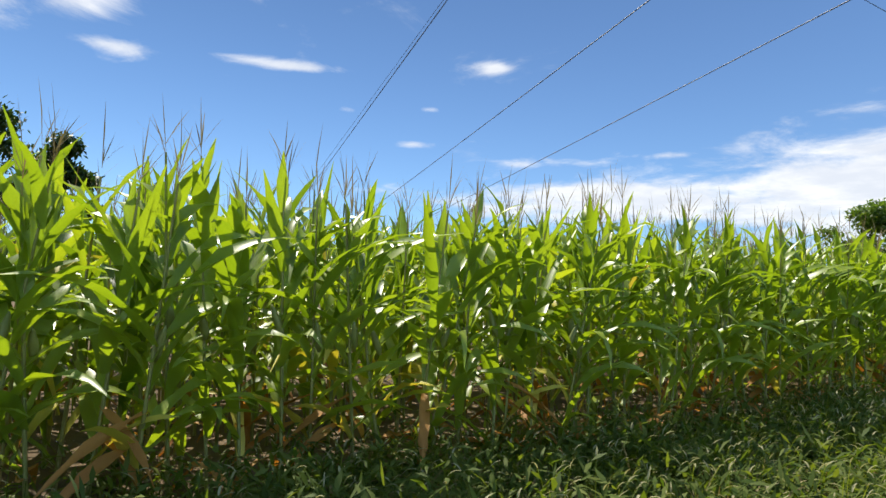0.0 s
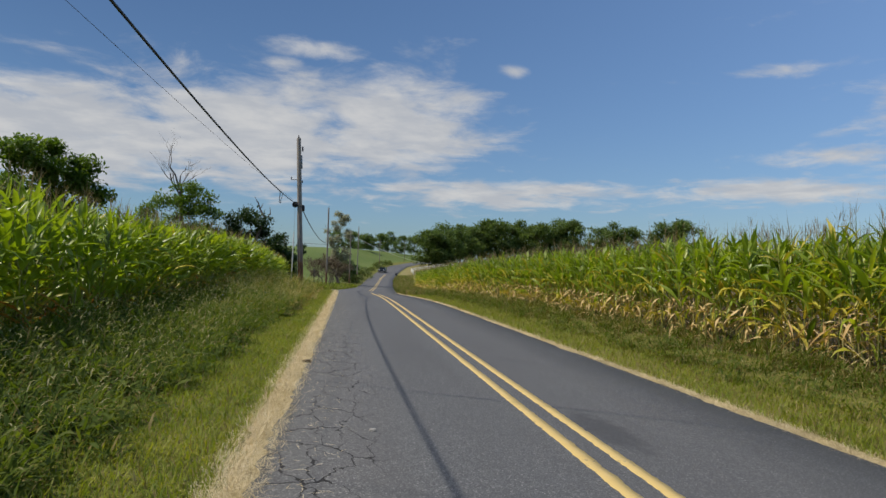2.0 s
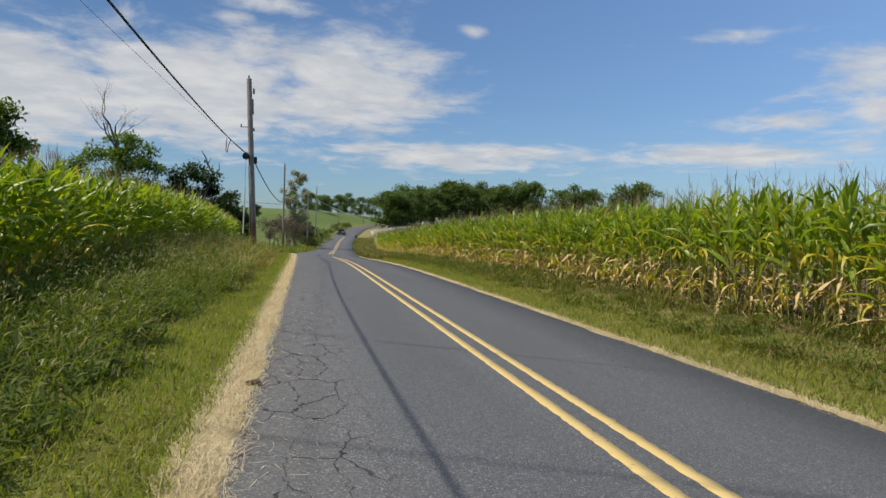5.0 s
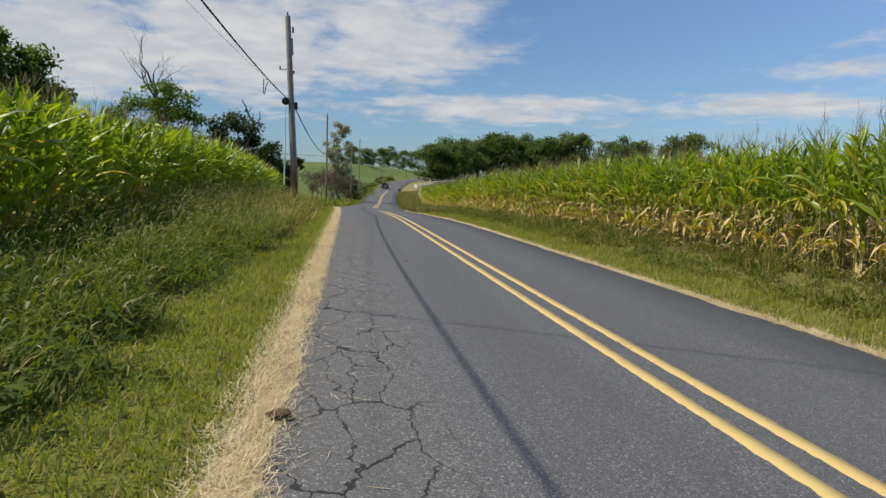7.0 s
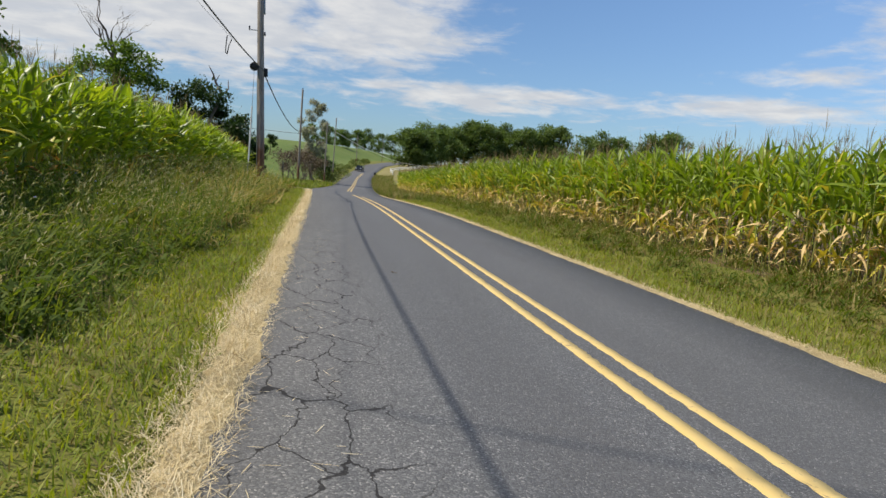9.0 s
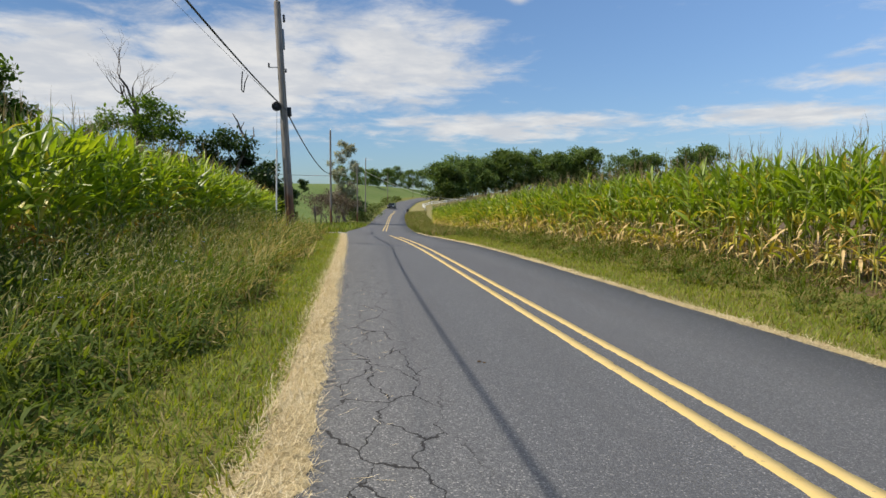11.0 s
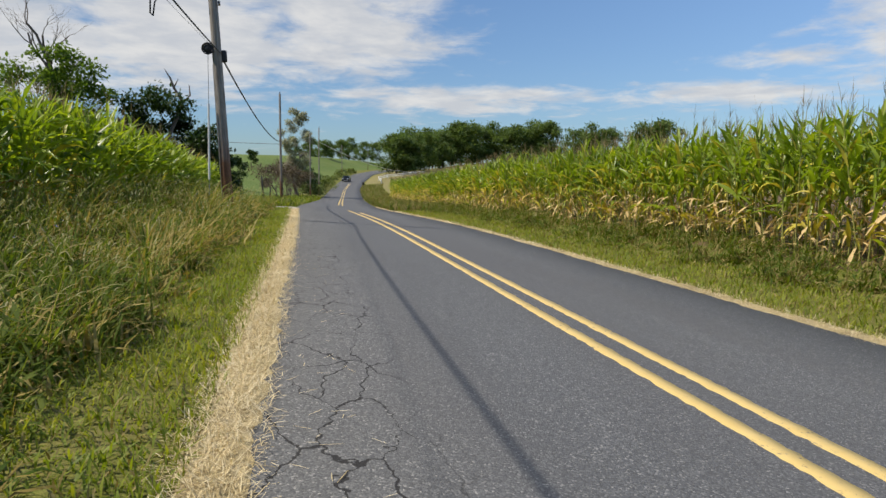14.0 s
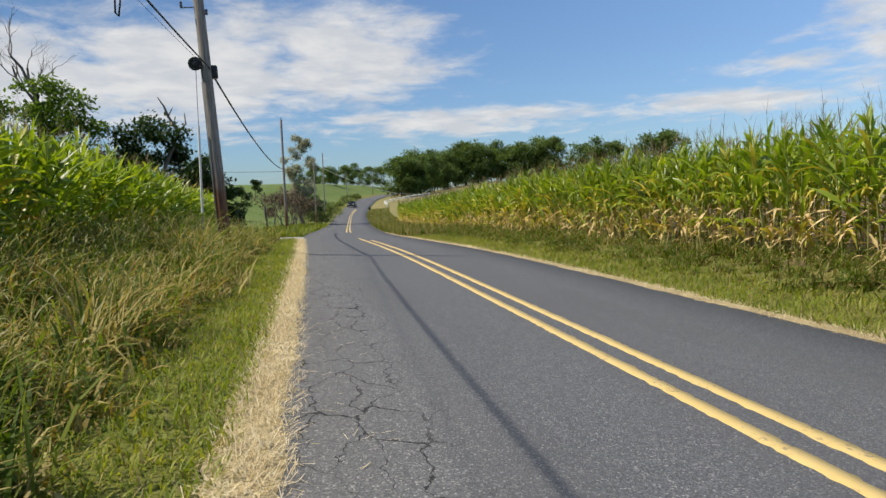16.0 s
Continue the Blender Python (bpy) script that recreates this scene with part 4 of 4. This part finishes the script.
guy = empty("guy_wire", pose(-2.42, 39.1, 0))
v, f = tube([(0, 0, 4.9), (-0.02, 0, 3.4)], [0.008] * 2, 6)
mesh_object("strand", v, f, STEEL, parent=guy, smooth=True)
v, f = tube([(-0.02, 0, 3.4), (-0.06, 0, 1.2)], [0.03] * 2, 8)
mesh_object("guard", v, f, WHITE, parent=guy, label="white plastic guard", smooth=True)
v, f = tube([(-0.06, 0, 1.2), (-0.09, 0, 0.0)], [0.012] * 2, 6)
mesh_object("anchor_rod", v, f, STEEL, parent=guy, smooth=True)
tagged(guy, "guy wire with white plastic guard beside the pole", "guy wire")

# ---- trees ----


def grow(rnd, start, direction, length, radius, depth, out, tips, spread=0.55, wander=0.25, up=0.12, taper=0.55, child=0.7):
    """A limb with its branches: adds tubes to out, twig ends to tips."""
    pts, rad = [start], [radius]
    d = direction.normalized()
    steps = 4
    for i in range(steps):
        d = (d + Vector((rnd.gauss(0, wander), rnd.gauss(0, wander), rnd.gauss(0, wander) + up))).normalized()
        pts.append(pts[-1] + d * length / steps)
        rad.append(radius * (1 - taper * (i + 1) / steps))
    out.append((pts, rad))
    if depth == 0:
        tips.append(pts[-1])
        return
    for i in range(rnd.choice((2, 3, 3))):
        k = rnd.choice((2, 3, 4, 4))
        nd = (d + Vector((rnd.gauss(0, spread), rnd.gauss(0, spread), rnd.gauss(0, spread * 0.6)))).normalized()
        grow(rnd, pts[k], nd, length * rnd.uniform(0.55, 0.8), rad[k] * child, depth - 1, out, tips, spread, wander, up, taper, child)


def limbs_mesh(name, out, mat, parent, sides=6):
    chunks = []
    for pts, rad in out:
        v, f = tube(pts, rad, sides if rad[0] > 0.03 else 4)
        chunks.append((v, f, np.zeros(len(f), int)))
    v, f, i = join(chunks)
    return mesh_object(name, v, f, mat, i, parent, smooth=True)


def leaf_cloud(centres, radii, n, size, flat=0.75):
    """n leaves on and in rough clumps."""
    rng = RNG
    c = np.asarray(centres)
    pick = rng.choice(len(c), n, p=np.asarray(radii) ** 2 / (np.asarray(radii) ** 2).sum())
    d = rng.normal(0, 1, (n, 3))
    d /= np.linalg.norm(d, axis=1)[:, None]
    r = np.asarray(radii)[pick] * (rng.random(n) ** 0.4) * rng.uniform(0.7, 1.2, n)
    p = c[pick] + d * r[:, None] * np.array([1, 1, flat])
    sz = size * rng.uniform(0.6, 1.4, n)
    return ribbons(p, rng.uniform(0, 6.28, n), rng.uniform(0.4, 2.4, n), rng.normal(0.3, 0.4, n), sz, sz * 0.55, 2, 0.0, 0, rng.normal(0, 0.8, n), tip=0.1)


def tree(x, y, height, width, leaves, size, leaf_mat, label, seed, base=0.22, clumps=26, name="tree", category="tree", group="", bark_mat=None, ragged=0.35):
    rnd = random.Random(seed)
    root = empty(name, pose(x, y, float(ground(x, y)) - 0.05))
    out, tips = [], []
    grow(rnd, Vector((0, 0, 0)), Vector((rnd.gauss(0, 0.06), rnd.gauss(0, 0.06), 1)), height * 0.40, 0.018 * height + 0.03, 3, out, tips, 0.75, 0.10, 0.12)
    limbs_mesh("trunk", out, bark_mat or BARK, root)
    centres, radii = [], []
    for i in range(clumps):
        t = rnd.random()
        zc = base + (1 - base) * (0.12 + 0.82 * t)
        ring = max(0.8 if base < 0 else 0.0, 1.0) if (base < 0 and t < 0.45) else math.sqrt(max(0.05, 1 - (2 * (zc - base) / (1 - base) - 0.95) ** 2)) * (1 + rnd.gauss(0, ragged * 0.5))
        a, q = rnd.uniform(0, 6.28), math.sqrt(rnd.random())
        rr = width / 2 * rnd.uniform(0.20, 0.40) * min(1.0, (28 / clumps) ** 0.5)
        reach = max(0.0, width / 2 * ring - rr * 0.6)
        centres.append((math.cos(a) * q * reach, math.sin(a) * q * reach, min(zc * height, height - rr * 0.6)))
        radii.append(rr)
    v, f, i = leaf_cloud(centres, radii, leaves, size)
    mesh_object("crown", v, f, leaf_mat, i, root)
    return tagged(root, label, category, group)


def snag(x, y, reach, fork, seed, label):
    """A dead tree: a bare trunk up to its fork, then slender forked limbs that curve upwards."""
    rnd = random.Random(seed)
    root = empty("dead_tree", pose(x, y, float(ground(x, y)) - 0.05))
    out, tips = [([(0.25, 0, 0), (0.1, 0.1, fork * 0.4), (-0.05, 0, fork * 0.75), (0, 0, fork * 0.79)], [0.26, 0.21, 0.17, 0.16])], []
    top = Vector((0, 0, fork * 0.77))
    for dx_, ln, r in ((-0.65, 1.0, 0.11), (-0.12, 1.2, 0.14), (0.28, 1.05, 0.11), (-1.0, 0.75, 0.08)):
        grow(rnd, top, Vector((dx_, rnd.gauss(0, 0.25), 1.0)), reach * 0.56 * ln, r * 0.85, 3, out, tips, 0.46, 0.24, 0.14, 0.5, 0.6)
    limbs_mesh("trunk", out, DEAD, root)
    return tagged(root, label, "dead tree")


tree(-20.8, 51.0, 9.7, 9.5, 18000, 0.30, LEAF_MID, "broad full-leaved green tree behind the corn", 3, 0.15, 60)
tree(-13.3, 59.0, 8.7, 7.8, 14000, 0.22, LEAF_MID, "spreading green tree at the end of the corn", 5, 0.15, 60, ragged=0.5)
snag(-13.6, 59.7, 4.2, 9.4, 11, "bare dead tree with forked grey branches")
thin = empty("dead_tree", pose(-6.9, 58.2, float(ground(-6.9, 58.2))))
limbs_mesh("trunk", [([(-0.6, 0, -0.1), (-0.5, 0, 3.4), (0.2, 0, 5.0), (0.45, 0.1, 5.7), (0.0, 0.1, 6.5), (-0.15, 0, 7.0), (-0.45, 0, 7.5)], [0.12, 0.11, 0.10, 0.09, 0.07, 0.05, 0.02]),
                     ([(0.45, 0.1, 5.7), (0.85, 0.1, 6.1), (0.80, 0.2, 6.7)], [0.07, 0.05, 0.02]), ([(0.2, 0, 5.0), (-0.4, -0.2, 5.3), (-0.9, -0.2, 5.2)], [0.06, 0.04, 0.015]),
                     ([(0.0, 0.1, 6.5), (0.25, 0.1, 7.0)], [0.045, 0.015])], DEAD, thin)
tagged(thin, "thin crooked dead tree rising from the bushes", "dead tree")
for x, y, h, wd, sd in ((-7.6, 58.9, 6.7, 5.6, 31), (-5.7, 59.6, 5.2, 4.8, 32), (-4.5, 58.0, 3.6, 3.2, 33), (-9.3, 60.0, 5.6, 4.6, 34)):
    tree(x, y, h, wd, 7000, 0.20, LEAF_DARK, "dense dark green bush behind the corn", sd, 0.02, 20, "bush", "bush", "bushes at the field end")
for x, y, h, wd, sd in ((-44.0, -4.2, 12.0, 8.5, 41), (-41.0, 0.2, 10.0, 5.0, 42), (-42.0, 5.3, 8.0, 4.2, 43)):
    tree(x, y, h, wd, 9000, 0.30, LEAF_DARK, "dark green tree standing beyond the corn field", sd, 0.12, 26, group="trees beyond the field")
# pasture trees, the half-bare tree and the scrub along the fence
tree(-10.0, 122.0, 6.0, 4.4, 2600, 0.26, LEAF_DARK, "small dark evergreen tree on the green pasture", 51, 0.1, 16)
tree(-11.5, 168.0, 4.0, 4.4, 1500, 0.3, LEAF_DARK, "small round tree on the pasture crest", 52, 0.1, 12)
tree(-1.0, 116.0, 13.2, 5.4, 9000, 0.22, LEAF_GREY, "tall thin half-bare tree with greyish leaves", 53, 0.22, 34, ragged=0.3, bark_mat=DEAD)
for k in range(9):
    yy_ = 84 + k * 7.5
    xx_ = float(road_x(yy_)) - 3.4 + random.uniform(-1.0, 0.6)
    if k < 6:
        rnd = random.Random(60 + k)
        root = empty("bare_shrub", pose(xx_, yy_, float(ground(xx_, yy_))))
        out, tips = [], []
        for j in range(4):
            grow(rnd, Vector((rnd.gauss(0, 0.2), rnd.gauss(0, 0.2), 0)), Vector((rnd.gauss(0, 0.3), rnd.gauss(0, 0.3), 1)), 1.9, 0.05, 3, out, tips, 0.5, 0.2, 0.1)
        limbs_mesh("trunk", out, TWIG, root, 4)
        v, f, i = leaf_cloud([tuple(t) for t in tips], [0.5] * len(tips), 1800, 0.16)
        mesh_object("foliage", v, f, BROWN, i, root)
        tagged(root, "leafless brown shrub along the fence line", "shrub", "scrub along the fence")
    else:
        tree(xx_, yy_, 4.2, 4.6, 1500, 0.3, LEAF_DARK, "dark green roadside shrub", 70 + k, 0.05, 14, "bush", "bush", "scrub along the fence")
for k in range(9):
    yy_ = 118 + k * 13.0
    xx_ = float(road_x(yy_)) - 1.9 + random.uniform(-0.4, 0.3)
    tree(xx_, yy_, random.uniform(1.3, 2.0), random.uniform(4.5, 6.5), 1300, 0.24, LEAF_BANK, "low rounded green bush on the road bank", 90 + k, 0.0, 12, "bush", "bush", "bushes on the road bank")

# far woods along the skyline, each tree a copy of one of five
woods = [tree(24 + i * 4, 207, 11 + i * 0.5, 13.5, 5600, 0.55, LEAF_HAZED, "dark green tree in the far wood", 120 + i, -0.05, 34, group="far woods") for i in range(5)]
# (azimuth from the road, distance, elevation of the top)
crests = [(29.6, 268, 5.0), (28.0, 262, 4.9), (25.2, 262, 4.6), (23.8, 258, 4.9), (22.6, 262, 4.5), (20.4, 246, 5.0), (18.9, 250, 5.1), (17.4, 242, 4.8), (15.9, 246, 5.0),
          (14.3, 240, 4.9), (12.9, 236, 4.9), (11.4, 232, 4.3), (10.2, 226, 4.0), (9.0, 208, 4.0), (8.1, 206, 4.1), (7.4, 204, 3.8)]
crests += [(a, 275, 4.5) for a in (8.6, 10.6, 12.2, 13.7, 15.2, 16.7, 18.2, 19.7)]
crests += [(a + random.uniform(-0.3, 0.3), 330 + random.uniform(-14, 14), random.uniform(3.1, 3.7)) for a in (-1.2, 0.4, 1.5, 2.6, 3.7, 4.8, 5.9)]
crests += [(1.4, 262, 3.3), (0.1, 275, 3.0)]
for j, (a, dist, e) in enumerate(crests):
    x, y = 0.5 + dist * math.sin(radians(a)), 10.0 + dist * math.cos(radians(a))
    z = float(ground(x, y))
    sc = max(0.35, (1.4 + dist * math.tan(radians(e)) - z) / (11.2 + (j % 5) * 0.5))
    wide = sc * random.uniform(0.9, 1.15)
    m = pose(x, y, z - 0.1, 0, 0, random.uniform(0, 360))
    ob = woods[j] if j < 5 else copy_thing(woods[j % 5], m)
    ob.matrix_basis = m @ Matrix.Diagonal((wide, wide, sc, 1))

# ---- small things by the far road ----


def fence_post(x, y, h, lean=0):
    root = empty("fence_post", pose(x, y, float(ground(x, y)) - 0.1, 0, lean, 0))
    bm = bmesh.new()
    lathe(bm, [(0.065, 0), (0.06, h * 0.6), (0.055, h - 0.02), (0.03, h)], 8)
    part("post_shaft", bm, POST, root)
    return tagged(root, "dark weathered wooden fence post in the grass", "fence post", "fence along the pasture")


fence_post(-2.25, 60.5, 1.9, -4)
for k in range(5):
    fence_post(-2.6 + k * 0.25, 73 + k * 8.0, 1.4, random.uniform(-4, 4))

box_ = empty("mailbox", pose(11.6, 150.0, float(ground(11.6, 150.0))))
bm = bmesh.new()
lathe(bm, [(0.05, 0), (0.05, 1.1)], 8)
part("mailbox_post", bm, POST, box_)
bm = bmesh.new()
box(bm, (0.45, 0.7, 0.55), (0, 0, 1.35), 0.12)
part("mailbox_body", bm, BLACK_BOX, box_)
tagged(box_, "dark mailbox on a post beside the road", "mailbox")


def rail_fence():
    root = empty("rail_fence", pose(0, 0, 0))
    pts = [(17.5, 170.0), (18.0, 180.0), (21.5, 190.0), (26.5, 196.0), (33.0, 199.0)]
    for (x0, y0), (x1, y1) in zip(pts, pts[1:]):
        z0, z1 = float(ground(x0, y0)), float(ground(x1, y1))
        bm = bmesh.new()
        lathe(bm, [(0.10, -0.1), (0.10, 1.1), (0.05, 1.15)], 6, (x0, y0, z0))
        part("fence_post", bm, WHITE, root)
        for hz in (0.55, 0.95):
            v, f = tube([(x0, y0, z0 + hz), (x1, y1, z1 + hz)], [0.09] * 2, 4)
            mesh_object("rail", v, f, WHITE, parent=root)
    return tagged(root, "white rail fence beside the far road", "fence")


rail_fence()


def car(x, y):
    root = empty("car", pose(x, y, float(ground(x, y)) + 0.02, 0, 0, -11))
    bm = bmesh.new()
    box(bm, (1.75, 4.3, 0.62), (0, 0, 0.58), 0.14)
    part("car_body", bm, PAINT_CAR, root)
    bm = bmesh.new()
    r = bmesh.ops.create_cube(bm, size=1.0)
    for v_ in r["verts"]:
        top_ = v_.co.z > 0
        v_.co = Vector((v_.co.x * (1.25 if top_ else 1.6), v_.co.y * (1.5 if top_ else 2.5) + 0.2, 0.88 + (0.52 if top_ else 0)))
    bmesh.ops.bevel(bm, geom=list(bm.edges), offset=0.08, segments=2, affect="EDGES")
    part("cabin", bm, GLASS_DARK, root, "dark glass cabin")
    bm = bmesh.new()
    box(bm, (1.2, 1.4, 0.06), (0, 0.2, 1.41), 0.02)
    part("car_roof", bm, PAINT_CAR, root)
    for sx in (-0.8, 0.8):
        for sy in (-1.35, 1.35):
            bm = bmesh.new()
            lathe(bm, [(0.2, -0.1), (0.3, -0.1), (0.32, 0), (0.3, 0.1), (0.2, 0.1)], 16)
            bmesh.ops.rotate(bm, cent=(0, 0, 0), matrix=Matrix.Rotation(math.pi / 2, 3, "Y"), verts=bm.verts)
            bmesh.ops.translate(bm, vec=(sx, sy, 0.32), verts=bm.verts)
            part("wheel", bm, RUBBER, root)
        bm = bmesh.new()
        box(bm, (0.35, 0.08, 0.16), (sx * 0.75, -2.13, 0.66), 0.03)
        part("headlight", bm, LAMP_GLASS, root)
    return tagged(root, "dark grey car on the far stretch of road", "car")


car(float(road_x(178)) + 1.5, 178.0)

# blue chicory in the bank
q, ss, yy = scatter(46, -3.6, -1.6, 18.0, 40.0)
q[:, 2] += 0.55
petals = []
for j in range(6):
    petals.append(ribbons(q, np.full(len(q), j * 1.047), np.full(len(q), 1.2), np.full(len(q), 0.2), np.full(len(q), 0.022), np.full(len(q), 0.014), 1, 0, 0, tip=0.7))
stem = q.copy()
stem[:, 2] -= 0.57
petals.append(ribbons(stem, np.zeros(len(q)), np.zeros(len(q)), np.zeros(len(q)), np.full(len(q), 0.57), np.full(len(q), 0.004), 2, 0, 1, tip=0.8))
v, f, i = join(petals)
tagged(mesh_object("chicory", v, f, [FLOWER, TALL], i), "small blue chicory flowers among the tall grass", "wildflower", kind="stuff")


def lump(name, x, y, size, mat, label, category, seed):
    """A small rough lump lying on the road."""
    rnd = random.Random(seed)
    bm = bmesh.new()
    bmesh.ops.create_icosphere(bm, subdivisions=2, radius=size)
    for v_ in bm.verts:
        v_.co *= 1 + 0.45 * noise.noise(v_.co * (1.6 / size) + Vector((seed, 0, 0)))
        v_.co.z *= 0.45
    me_ = bpy.data.meshes.new(name)
    bm.to_mesh(me_)
    bm.free()
    me_.materials.append(mat)
    ob = new(name, me_)
    ob.matrix_basis = pose(x, y, float(ground(x, y)) + 0.012 + size * 0.25, 0, 0, rnd.uniform(0, 360))
    return tagged(ob, label, category)


lump("clod", 1.45, 20.53, 0.019, SOIL, "dark clod of earth lying on the asphalt", "clod", 3)
lump("clod", 1.49, 20.50, 0.014, SOIL, "small dark clod of earth lying on the asphalt", "clod", 8)
lump("clod", 0.04, 12.37, 0.07, SOIL, "dark clump of earth in the straw at the road edge", "clod", 5)
lump("pebble", 0.89, 8.40, 0.035, GRAVEL, "pale pebble lying on the asphalt", "pebble", 6)
